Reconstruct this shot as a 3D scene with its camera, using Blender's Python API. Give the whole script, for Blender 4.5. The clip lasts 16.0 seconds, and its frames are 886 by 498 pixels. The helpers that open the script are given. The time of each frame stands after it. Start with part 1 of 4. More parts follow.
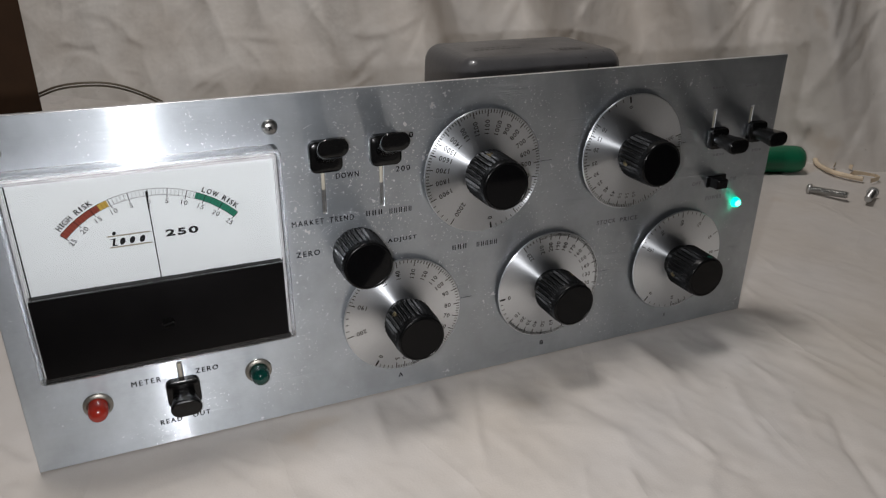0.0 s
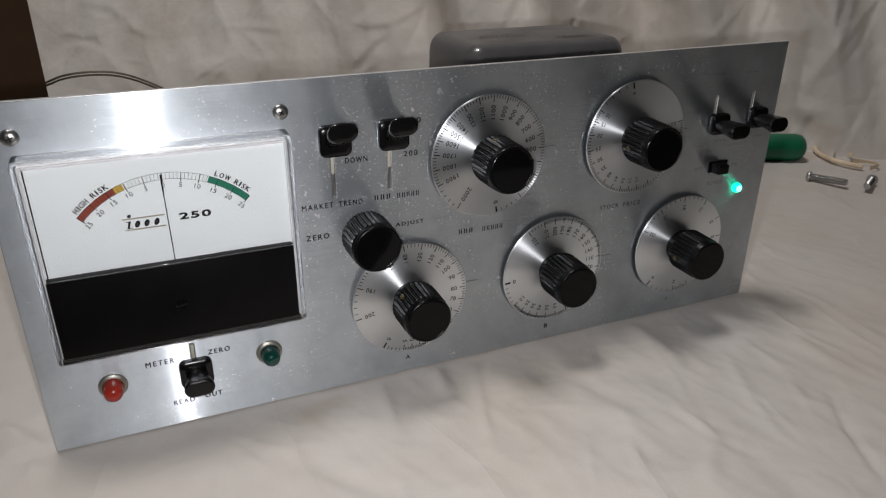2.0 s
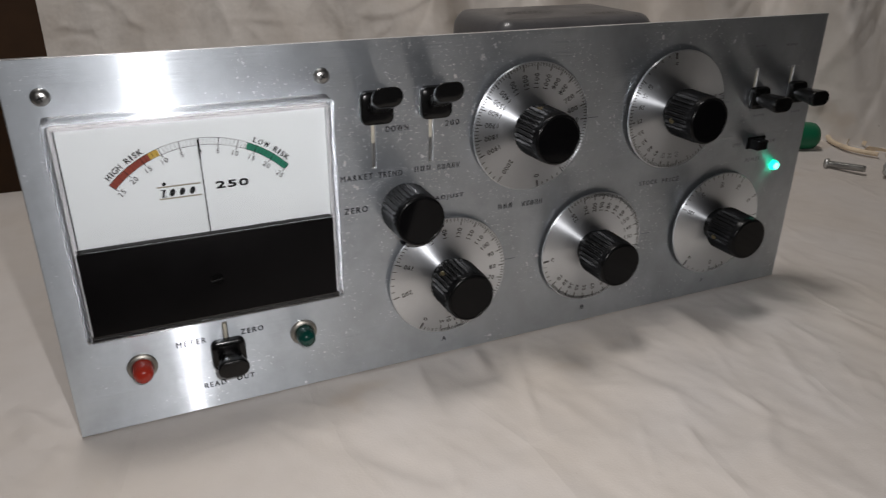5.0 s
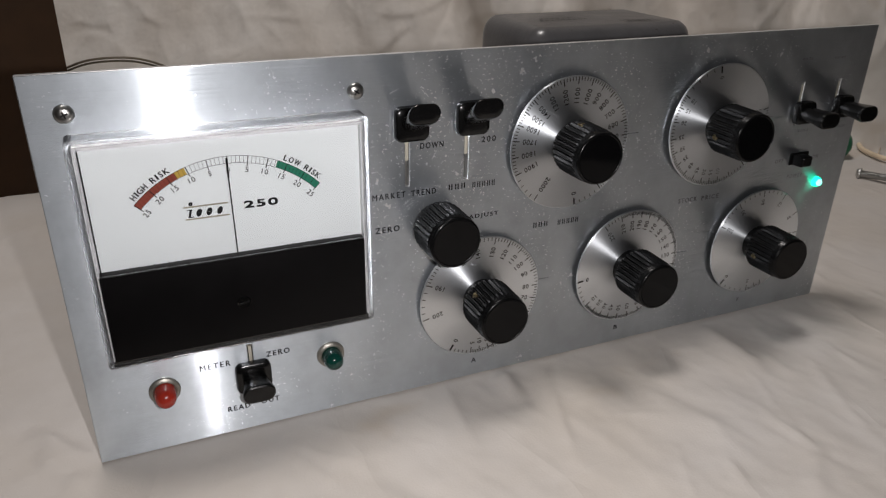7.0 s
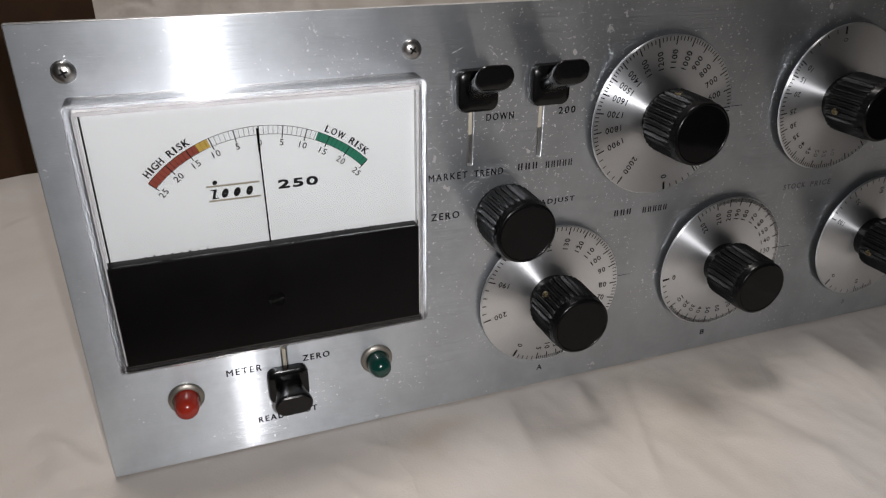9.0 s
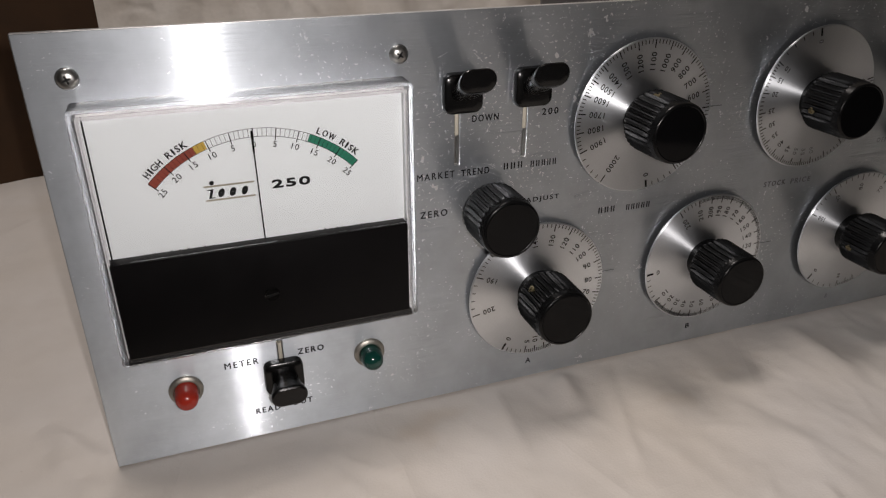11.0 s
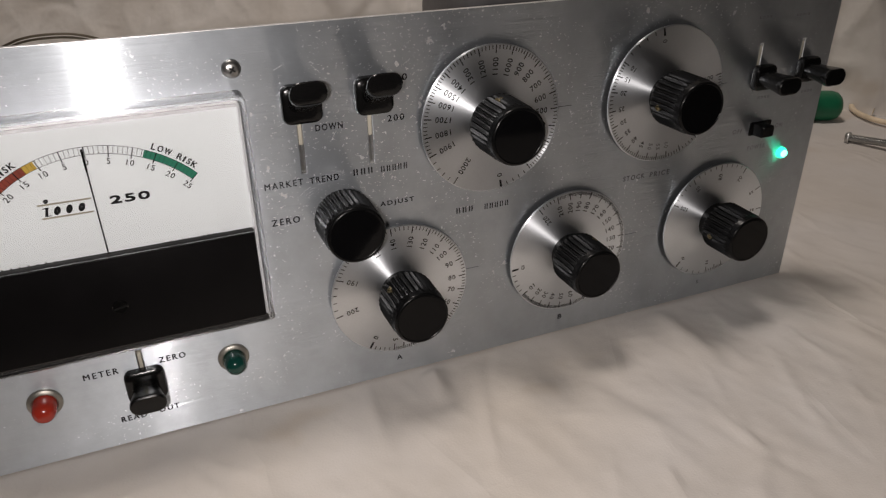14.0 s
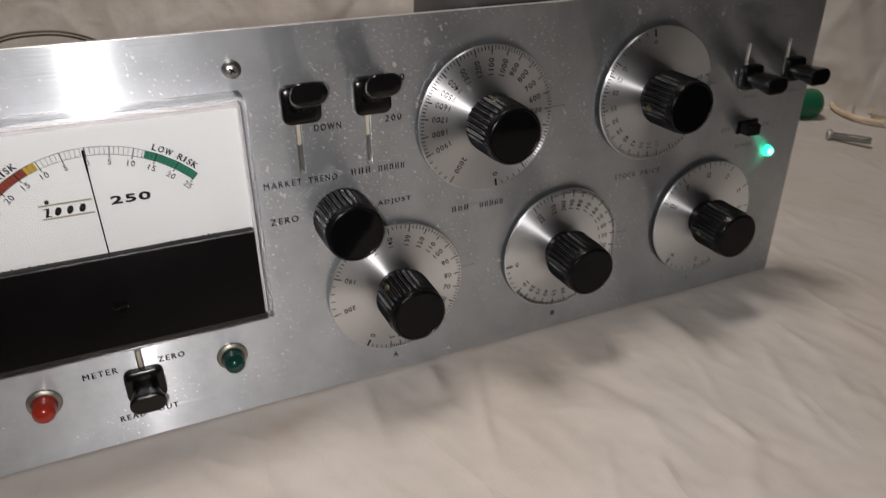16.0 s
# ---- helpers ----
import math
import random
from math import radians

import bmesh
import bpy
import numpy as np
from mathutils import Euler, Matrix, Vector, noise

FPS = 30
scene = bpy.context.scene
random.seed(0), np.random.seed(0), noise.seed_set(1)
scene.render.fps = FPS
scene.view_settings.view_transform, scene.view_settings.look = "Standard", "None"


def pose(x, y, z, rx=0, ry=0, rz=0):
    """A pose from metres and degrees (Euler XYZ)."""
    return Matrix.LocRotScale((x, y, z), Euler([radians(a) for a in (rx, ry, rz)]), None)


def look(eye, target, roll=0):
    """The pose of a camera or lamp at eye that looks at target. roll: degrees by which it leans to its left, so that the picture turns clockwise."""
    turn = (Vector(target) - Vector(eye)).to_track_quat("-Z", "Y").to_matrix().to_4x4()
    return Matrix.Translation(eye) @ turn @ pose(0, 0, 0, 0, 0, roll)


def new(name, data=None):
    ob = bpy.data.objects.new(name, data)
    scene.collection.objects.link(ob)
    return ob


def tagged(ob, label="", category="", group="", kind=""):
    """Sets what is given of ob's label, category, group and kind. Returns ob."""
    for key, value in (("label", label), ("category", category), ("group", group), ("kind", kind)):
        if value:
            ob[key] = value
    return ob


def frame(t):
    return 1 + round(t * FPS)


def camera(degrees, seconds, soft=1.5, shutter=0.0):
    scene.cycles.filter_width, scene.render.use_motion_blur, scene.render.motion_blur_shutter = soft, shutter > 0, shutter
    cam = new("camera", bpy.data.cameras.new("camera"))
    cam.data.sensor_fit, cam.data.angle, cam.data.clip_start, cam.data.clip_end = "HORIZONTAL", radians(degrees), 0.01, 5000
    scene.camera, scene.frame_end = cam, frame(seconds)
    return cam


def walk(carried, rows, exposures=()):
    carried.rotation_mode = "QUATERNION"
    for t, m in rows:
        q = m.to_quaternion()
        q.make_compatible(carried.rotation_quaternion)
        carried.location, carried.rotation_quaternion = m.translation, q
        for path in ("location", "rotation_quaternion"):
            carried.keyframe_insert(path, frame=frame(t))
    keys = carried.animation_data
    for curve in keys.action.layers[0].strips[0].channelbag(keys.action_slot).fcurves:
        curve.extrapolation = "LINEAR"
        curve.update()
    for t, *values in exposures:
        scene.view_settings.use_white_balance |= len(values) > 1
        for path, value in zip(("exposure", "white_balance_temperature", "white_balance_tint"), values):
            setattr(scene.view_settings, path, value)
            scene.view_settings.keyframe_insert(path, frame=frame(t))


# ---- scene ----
cam = camera(62.5, 16.0, soft=1.2, shutter=0.5)
PATH = [
    (0, (0.0717, -0.3384, 0.2522), (0.7870, 1.3369, -0.5734), 0.48),
    (0.5, (0.0692, -0.3434, 0.2499), (0.7728, 1.3327, -0.5840), 0.30),
    (1, (0.0682, -0.3458, 0.2518), (0.7700, 1.3292, -0.5860), 0.30),
    (1.5, (0.0682, -0.3458, 0.2518), (0.7639, 1.3303, -0.5887), 0.09),
    (2, (0.0647, -0.3447, 0.2511), (0.7780, 1.3216, -0.5944), 0.40),
    (2.5, (0.0626, -0.3420, 0.2514), (0.7810, 1.3236, -0.5910), 0.48),
    (3, (0.0596, -0.3405, 0.2499), (0.7842, 1.3201, -0.5970), 0.29),
    (3.5, (0.0608, -0.3399, 0.2478), (0.7976, 1.3120, -0.6055), 0.31),
    (4, (0.0556, -0.3400, 0.2456), (0.8069, 1.3139, -0.5910), 0.36),
    (4.5, (0.0533, -0.3379, 0.2449), (0.8116, 1.3112, -0.5950), 0.38),
    (5, (0.0408, -0.3265, 0.2289), (0.7935, 1.3312, -0.5992), 0.55),
    (5.2, (0.0346, -0.3203, 0.2277), (0.7970, 1.3396, -0.5869), 0.83),
    (7.3, (0.0382, -0.2953, 0.2354), (0.7519, 1.3696, -0.6122), 1.01),
    (7.5, (0.0440, -0.2866, 0.2280), (0.7313, 1.3922, -0.6142), 0.67),
    (8, (0.0439, -0.2650, 0.2205), (0.6535, 1.4383, -0.6322), 0.12),
    (8.5, (0.0454, -0.2563, 0.2146), (0.6738, 1.4248, -0.6678), 0.70),
    (9, (0.0468, -0.2549, 0.2153), (0.6649, 1.4270, -0.6731), 0.48),
    (9.2, (0.0468, -0.2551, 0.2150), (0.6767, 1.4280, -0.6627), 0.50),
    (11.3, (0.0490, -0.2687, 0.2208), (0.6571, 1.4184, -0.6647), -0.05),
    (11.5, (0.0514, -0.2688, 0.2225), (0.7038, 1.4000, -0.6661), 0.68),
    (12, (0.0905, -0.2895, 0.2246), (0.7728, 1.3650, -0.6683), -0.29),
    (12.5, (0.1156, -0.2998, 0.2271), (0.7578, 1.3629, -0.6800), -1.59),
    (13, (0.1237, -0.3028, 0.2271), (0.7803, 1.3466, -0.6938), -1.71),
    (13.5, (0.1098, -0.2974, 0.2288), (0.7741, 1.3481, -0.6936), -1.26),
    (14, (0.0944, -0.2903, 0.2303), (0.7733, 1.3476, -0.6951), -0.74),
    (14.5, (0.0908, -0.2894, 0.2316), (0.7731, 1.3422, -0.7025), -0.69),
    (15, (0.0914, -0.2892, 0.2326), (0.7849, 1.3458, -0.6870), -0.69),
    (15.5, (0.0896, -0.2897, 0.2317), (0.7886, 1.3360, -0.7001), -0.40),
    (15.8, (0.0890, -0.2900, 0.2320), (0.7895, 1.3498, -0.6753), -0.36),
    (16, (0.0868, -0.2906, 0.2331), (0.8093, 1.3231, -0.7018), -0.30),
]
walk(cam, [(t, look(eye, target, roll)) for t, eye, target, roll in PATH], exposures=[(0.0, 0.0, 6430, 10), (3.0, 0.0, 6495, 10.6), (4.5, -0.1, 6530, 11), (5.2, -0.08, 6545, 11.1), (7.3, 0.0, 6595, 11.6), (9.2, 0.0, 6640, 12), (11.5, -0.09, 6920, 14), (12.5, 0.0, 6980, 14), (14.0, -0.05, 6980, 14), (16.0, -0.05, 6980, 14)])

# ---- light ----
world = bpy.data.worlds.new("room_dark")
scene.world = world
world.use_nodes = True
world.node_tree.nodes["Background"].inputs[0].default_value = (0.9, 0.85, 0.8, 1)
world.node_tree.nodes["Background"].inputs[1].default_value = 0.02


def lamp(name, m, energy, color, size):
    data = bpy.data.lights.new(name, "AREA")
    data.energy, data.color, data.shape, data.size = energy, color, "DISK", size
    ob = new(name, data)
    ob.matrix_world = m
    return ob


# the small white torch that is held beside the lens, and the room's lamp on the ceiling
lamp("torch_light", look((0.066, -0.310, 0.233), (0.195, 0.0, 0.100)), 0.84, (0.99, 0.975, 0.985), 0.008)
lamp("ceiling_lamp_light", pose(-0.05, 0.28, 2.05), 17.5, (1.0, 0.963, 0.94), 0.42)


# ---- materials ----
def material(name):
    m = bpy.data.materials.new(name)
    m.use_nodes = True
    nt = m.node_tree
    return m, nt, nt.nodes["Principled BSDF"]


def node(nt, kind, **inputs):
    n = nt.nodes.new(kind)
    for key, value in inputs.items():
        n.inputs[key.replace("_", " ")].default_value = value
    return n


def coords(nt, scale, kind="Object"):
    tc, mp = nt.nodes.new("ShaderNodeTexCoord"), nt.nodes.new("ShaderNodeMapping")
    nt.links.new(tc.outputs[kind], mp.inputs[0])
    mp.inputs["Scale"].default_value = scale
    return mp.outputs[0]


def noise_tex(nt, vec, scale, detail=4.0, rough=0.55):
    n = node(nt, "ShaderNodeTexNoise", Scale=scale, Detail=detail, Roughness=rough)
    nt.links.new(vec, n.inputs["Vector"])
    return n.outputs["Fac"]


def ramp(nt, fac, stops):
    r = nt.nodes.new("ShaderNodeValToRGB")
    els = r.color_ramp.elements
    while len(els) < len(stops):
        els.new(0.5)
    for e, (p, c) in zip(els, stops):
        e.position, e.color = p, (*c, 1) if len(c) == 3 else c
    nt.links.new(fac, r.inputs[0])
    return r.outputs[0]


def grey(v):
    return (v, v, v)


def math_node(nt, op, a, b):
    n = nt.nodes.new("ShaderNodeMath")
    n.operation = op
    for k, v in enumerate((a, b)):
        if isinstance(v, (int, float)):
            n.inputs[k].default_value = v
        else:
            nt.links.new(v, n.inputs[k])
    return n.outputs[0]


def mix_rgb(nt, fac, a, b):
    n = nt.nodes.new("ShaderNodeMix")
    n.data_type = "RGBA"
    for sock, v in ((n.inputs[0], fac), (n.inputs[6], a), (n.inputs[7], b)):
        if isinstance(v, (int, float)):
            sock.default_value = v
        elif isinstance(v, tuple):
            sock.default_value = (*v, 1)
        else:
            nt.links.new(v, sock)
    return n.outputs[2]


def bump(nt, height, strength, distance, bsdf):
    b = node(nt, "ShaderNodeBump", Strength=strength, Distance=distance)
    nt.links.new(height, b.inputs["Height"])
    nt.links.new(b.outputs[0], bsdf.inputs["Normal"])


def plain(name, color, rough, metal=0.0, coat=0.0, grain=0.0, grain_scale=400.0, spec=0.5, mottle=1.0):
    """A solid surface with a faint mottling of colour and gloss and a fine grain."""
    m, nt, b = material(name)
    vec = coords(nt, (1, 1, 1))
    big = noise_tex(nt, vec, 45.0)
    b.inputs["Metallic"].default_value, b.inputs["Coat Weight"].default_value = metal, coat
    b.inputs["Specular IOR Level"].default_value = spec
    nt.links.new(ramp(nt, big, [(0.3, tuple(c * (1 - 0.15 * mottle) for c in color)), (0.7, tuple(min(1, c * (1 + 0.12 * mottle)) for c in color))]), b.inputs["Base Color"])
    nt.links.new(ramp(nt, big, [(0.3, grey(rough * 0.85)), (0.75, grey(min(1, rough * 1.2)))]), b.inputs["Roughness"])
    if grain:
        bump(nt, noise_tex(nt, vec, grain_scale), grain, 0.0005, b)
    return m


def brushed(name, base, rough, turned, wide, share, spread):
    """Brushed aluminium: lines along x (panel) or turned in circles (dials), with handling marks and pale flecks."""
    m, nt, b = material(name)
    vec = coords(nt, (1, 1, 1))
    b.inputs["Metallic"].default_value = 1.0
    if turned:
        sep = nt.nodes.new("ShaderNodeSeparateXYZ")
        nt.links.new(vec, sep.inputs[0])
        rr = math_node(nt, "SQRT", math_node(nt, "ADD", math_node(nt, "MULTIPLY", sep.outputs[0], sep.outputs[0]), math_node(nt, "MULTIPLY", sep.outputs[1], sep.outputs[1])), 0.0)
        comb = nt.nodes.new("ShaderNodeCombineXYZ")
        nt.links.new(math_node(nt, "MULTIPLY", rr, 24.0), comb.inputs[0])
        nt.links.new(math_node(nt, "MULTIPLY", math_node(nt, "ARCTAN2", sep.outputs[1], sep.outputs[0]), 0.4), comb.inputs[1])
        lines = noise_tex(nt, comb.outputs[0], 55.0, 3.0, 0.7)
        micro = lines
    else:
        lines = noise_tex(nt, coords(nt, (34, 2600, 2600)), 1.0, 3.0, 0.6)
        micro = noise_tex(nt, coords(nt, (25, 70000, 70000)), 1.0, 1.0)
    smear = noise_tex(nt, vec, 28.0, 5.0, 0.6)
    # pale flecks and scuffs that catch the light, thickest about the lever switches
    spots = noise_tex(nt, coords(nt, (1.0, 1.0, 1.35)), 560.0, 2.0, 0.6)
    chips = noise_tex(nt, coords(nt, (0.9, 1.0, 0.7)), 230.0, 2.0, 0.65)
    where = noise_tex(nt, vec, 26.0, 5.0, 0.7)
    if not turned:
        away = nt.nodes.new("ShaderNodeVectorMath")
        away.operation = "DISTANCE"
        nt.links.new(coords(nt, (1, 1, 1.15)), away.inputs[0])
        away.inputs[1].default_value = (0.215, 0.0, 0.190)
        near_levers = ramp(nt, away.outputs["Value"], [(0.02, grey(0.17)), (0.11, grey(0.07)), (0.24, grey(0))])
        where = math_node(nt, "ADD", where, near_levers)
    fleck = math_node(nt, "MULTIPLY", ramp(nt, spots, [(0.625, grey(0)), (0.66, grey(1))]), ramp(nt, where, [(0.52, grey(0)), (0.66, grey(1))]))
    chip = math_node(nt, "MULTIPLY", ramp(nt, chips, [(0.662, grey(0)), (0.69, grey(1))]), ramp(nt, where, [(0.55, grey(0)), (0.66, grey(1))]))
    fleck = math_node(nt, "MULTIPLY", math_node(nt, "MAXIMUM", fleck, chip), 0.2 if turned else 1.0)
    col = mix_rgb(nt, ramp(nt, smear, [(0.3, grey(0)), (0.75, grey(1))]), tuple(c * 0.9 for c in base), base)
    col = mix_rgb(nt, ramp(nt, lines, [(0.35, grey(0.0)), (0.65, grey(0.07))]), col, (0.45, 0.45, 0.46))
    col = mix_rgb(nt, fleck, col, (0.72, 0.72, 0.72))
    nt.links.new(math_node(nt, "SUBTRACT", 1.0, math_node(nt, "MULTIPLY", fleck, 0.75)), b.inputs["Metallic"])
    nt.links.new(col, b.inputs["Base Color"])
    r = math_node(nt, "ADD", math_node(nt, "MULTIPLY", lines, 0.04), rough - 0.02)
    r = math_node(nt, "ADD", r, math_node(nt, "MULTIPLY", smear, 0.05))
    r = math_node(nt, "ADD", r, math_node(nt, "MULTIPLY", fleck, 0.25))
    nt.links.new(r, b.inputs["Roughness"])
    b.inputs["Anisotropic"].default_value = 1.0
    if turned:
        tan = nt.nodes.new("ShaderNodeTangent")
        tan.direction_type, tan.axis = "RADIAL", "Z"
        nt.links.new(tan.outputs[0], b.inputs["Tangent"])
        b.inputs["Anisotropic Rotation"].default_value = 0.25
    else:
        tan = node(nt, "ShaderNodeCombineXYZ", Z=1.0)
        nt.links.new(tan.outputs[0], b.inputs["Tangent"])
    # each brushed line tilts the surface across its own direction
    fine = math_node(nt, "ADD", math_node(nt, "SUBTRACT", micro, 0.5), math_node(nt, "MULTIPLY", math_node(nt, "SUBTRACT", lines, 0.5), 0.03))
    if turned:
        bump(nt, lines, 0.10, 0.0003, b)
    else:
        deep = ramp(nt, noise_tex(nt, coords(nt, (17, 900, 900)), 1.0, 2.0, 0.5), [(0.66, grey(0)), (0.76, grey(1))])
        # the lower edge is the most scratched
        low = nt.nodes.new("ShaderNodeSeparateXYZ")
        nt.links.new(vec, low.inputs[0])
        wear_glare = ramp(nt, low.outputs[2], [(0.012, grey(0.085)), (0.055, grey(0.010))])
        fine = math_node(nt, "ADD", fine, math_node(nt, "MULTIPLY", deep, wear_glare))
        across = node(nt, "ShaderNodeCombineXYZ", Z=1.0).outputs[0]
        tilt, total, geo = nt.nodes.new("ShaderNodeVectorMath"), nt.nodes.new("ShaderNodeVectorMath"), nt.nodes.new("ShaderNodeNewGeometry")
        tilt.operation, total.operation = "SCALE", "ADD"
        nt.links.new(across, tilt.inputs[0])
        nt.links.new(math_node(nt, "MULTIPLY", fine, spread), tilt.inputs["Scale"])
        nt.links.new(geo.outputs["Normal"], total.inputs[0])
        nt.links.new(tilt.outputs[0], total.inputs[1])
        unit_n = nt.nodes.new("ShaderNodeVectorMath")
        unit_n.operation = "NORMALIZE"
        nt.links.new(total.outputs[0], unit_n.inputs[0])
        nt.links.new(unit_n.outputs[0], b.inputs["Normal"])
    # a wider, duller lobe under the sharp one, from the oxidised and worn surface
    dull = nt.nodes.new("ShaderNodeBsdfPrincipled")
    dull.inputs["Metallic"].default_value = 0.95 if turned else 0.93
    dull.inputs["Anisotropic"].default_value, dull.inputs["Roughness"].default_value = 0.7 if turned else 0.8, wide
    if not turned:
        nt.links.new(unit_n.outputs[0], dull.inputs["Normal"])
    nt.links.new(col, dull.inputs["Base Color"])
    nt.links.new(tan.outputs[0], dull.inputs["Tangent"])
    dull.inputs["Anisotropic Rotation"].default_value = 0.25 if turned else 0.0
    mix = node(nt, "ShaderNodeMixShader", Fac=share)
    haze = noise_tex(nt, coords(nt, (1.0, 1.0, 0.8)), 40.0, 4.0, 0.6)
    nt.links.new(ramp(nt, haze, [(0.36, grey(share - 0.05)), (0.72, grey(share + 0.10))]), mix.inputs[0])
    nt.links.new(b.outputs[0], mix.inputs[1])
    nt.links.new(dull.outputs[0], mix.inputs[2])
    nt.links.new(mix.outputs[0], nt.nodes["Material Output"].inputs[0])
    return m


def cloth(name, color, stain, soft_h, crease_h, thin_h, pitch, crinkle, crease_pitch, stretch):
    """Washed cotton: faint stains, soft dents, sharp little creases in patches, and the weave."""
    m, nt, b = material(name)
    vec = coords(nt, (1, 1, 1))
    big, small = noise_tex(nt, vec, 6.0, 5.0), noise_tex(nt, vec, 30.0, 6.0, 0.6)
    col = mix_rgb(nt, ramp(nt, big, [(0.35, grey(0)), (0.72, grey(1))]), color, stain)
    col = mix_rgb(nt, ramp(nt, small, [(0.40, grey(0)), (0.8, grey(0.25))]), col, tuple(c * 0.84 for c in stain))
    spill = noise_tex(nt, coords(nt, (1.0, 1.3, 1.0)), 11.0, 3.0)
    col = mix_rgb(nt, ramp(nt, spill, [(0.66, grey(0)), (0.74, grey(0.35))]), col, (stain[0] * 0.86, stain[1] * 0.76, stain[2] * 0.64))
    specks = noise_tex(nt, vec, 240.0, 1.0)
    col = mix_rgb(nt, ramp(nt, specks, [(0.80, grey(0)), (0.84, grey(0.30))]), col, (0.16, 0.11, 0.08))
    nt.links.new(col, b.inputs["Base Color"])
    b.inputs["Roughness"].default_value = 0.92
    b.inputs["Specular IOR Level"].default_value = 0.15
    b.inputs["Sheen Weight"].default_value = 0.08
    soft = noise_tex(nt, vec, pitch, crinkle, 0.55)
    turned = nt.nodes.new("ShaderNodeMapping")
    nt.links.new(vec, turned.inputs[0])
    turned.inputs["Rotation"].default_value, turned.inputs["Scale"].default_value = (0, 0, radians(27)), stretch
    ridge = node(nt, "ShaderNodeTexNoise", Scale=crease_pitch, Detail=2.0, Roughness=0.45, Distortion=0.25)
    ridge.noise_type, ridge.normalize = "RIDGED_MULTIFRACTAL", True
    nt.links.new(turned.outputs[0], ridge.inputs["Vector"])
    sharp = ramp(nt, ridge.outputs["Fac"], [(0.45, grey(0)), (0.95, grey(1))])
    patch = ramp(nt, noise_tex(nt, vec, 7.0, 2.0), [(0.36, grey(0.12)), (0.64, grey(1))])
    edges = node(nt, "ShaderNodeTexVoronoi", Scale=crease_pitch)
    edges.feature = "DISTANCE_TO_EDGE"
    nt.links.new(turned.outputs[0], edges.inputs["Vector"])
    thin = ramp(nt, edges.outputs["Distance"], [(0.0, grey(1)), (0.035, grey(0.35)), (0.16, grey(0))])
    where = ramp(nt, noise_tex(nt, coords(nt, (1.0, 1.0, 1.0)), 13.0, 1.0), [(0.42, grey(0)), (0.62, grey(1))])
    weave = noise_tex(nt, vec, 900.0, 2.0)
    h = math_node(nt, "ADD", math_node(nt, "MULTIPLY", soft, soft_h), math_node(nt, "MULTIPLY", weave, 0.012))
    h = math_node(nt, "ADD", h, math_node(nt, "MULTIPLY", math_node(nt, "MULTIPLY", sharp, patch), crease_h))
    h = math_node(nt, "ADD", h, math_node(nt, "MULTIPLY", math_node(nt, "MULTIPLY", thin, where), thin_h))
    bump(nt, h, 0.7, 0.016, b)
    return m


ALUMINIUM = brushed("brushed_aluminium", (0.80, 0.855, 0.905), 0.165, False, 0.60, 0.50, 3.2)
TURNED = brushed("turned_aluminium", (0.92, 0.955, 0.99), 0.37, True, 0.50, 0.30, 0.0)
EDGE_METAL = plain("sheared_aluminium_edge", (0.74, 0.74, 0.74), 0.42, metal=0.9, grain=0.3)
SHEET = cloth("table_sheet_cotton", (0.565, 0.535, 0.509), (0.535, 0.485, 0.430), 0.40, 0.16, 0.08, 18.0, 2.7, 9.0, (1.0, 0.45, 1.0))
DRAPE = cloth("backdrop_cotton", (0.80, 0.768, 0.725), (0.655, 0.60, 0.54), 0.36, 0.22, 0.0, 20.0, 3.2, 24.0, (1.0, 1.0, 0.6))
BLACK = plain("black_phenolic", (0.0040, 0.0040, 0.0042), 0.24, grain=0.12, grain_scale=700.0, spec=0.22)
GLOSS = plain("glossy_black_cap", (0.0032, 0.0032, 0.0035), 0.055, spec=0.15)
BLACK_FLAT = plain("black_moulded_plastic", (0.004, 0.004, 0.004), 0.22, grain=0.12, grain_scale=700.0, spec=0.36)
MASK = plain("black_gloss_lacquer", (0.0050, 0.0046, 0.0048), 0.38, spec=0.08)
INK = plain("black_ink", (0.010, 0.010, 0.011), 0.6, spec=0.15)
PLATE_INK = plain("thin_black_ink", (0.018, 0.018, 0.020), 0.7, spec=0.05, mottle=2.0)
# two greyer inks: the glare that washes out print is put into their colour
GLARE_INK = plain("glare_greyed_ink", (0.085, 0.085, 0.09), 0.55, spec=0.3, mottle=2.0)
GLARE_PALE_INK = plain("glare_pale_ink", (0.20, 0.20, 0.205), 0.5, spec=0.35, mottle=2.0)
FACE = plain("meter_white_enamel", (0.825, 0.845, 0.87), 0.5, spec=0.3, mottle=0.08)
RED_INK = plain("red_ink", (0.27, 0.045, 0.025), 0.5)
YELLOW_INK = plain("yellow_ink", (0.58, 0.37, 0.06), 0.5)
GREEN_INK = plain("green_ink", (0.012, 0.19, 0.115), 0.5)
KHAKI_INK = plain("khaki_ink", (0.33, 0.30, 0.235), 0.5)
DULL_STEEL = plain("zinc_plated_steel", (0.50, 0.50, 0.49), 0.36, metal=1.0, grain=0.4)
SCREW = plain("worn_screw_metal", (0.52, 0.51, 0.49), 0.33, metal=1.0, grain=0.5, grain_scale=300.0)
RECESS = plain("dark_recess_metal", (0.06, 0.06, 0.06), 0.3, metal=0.9)
OLD_BRASS = plain("dull_brass", (0.30, 0.25, 0.15), 0.42, metal=1.0, grain=0.4)
SCRATCH = plain("bare_scratched_metal", (0.78, 0.79, 0.80), 0.5, metal=0.4)
GASKET = plain("grey_meter_frame", (0.50, 0.50, 0.51), 0.4)
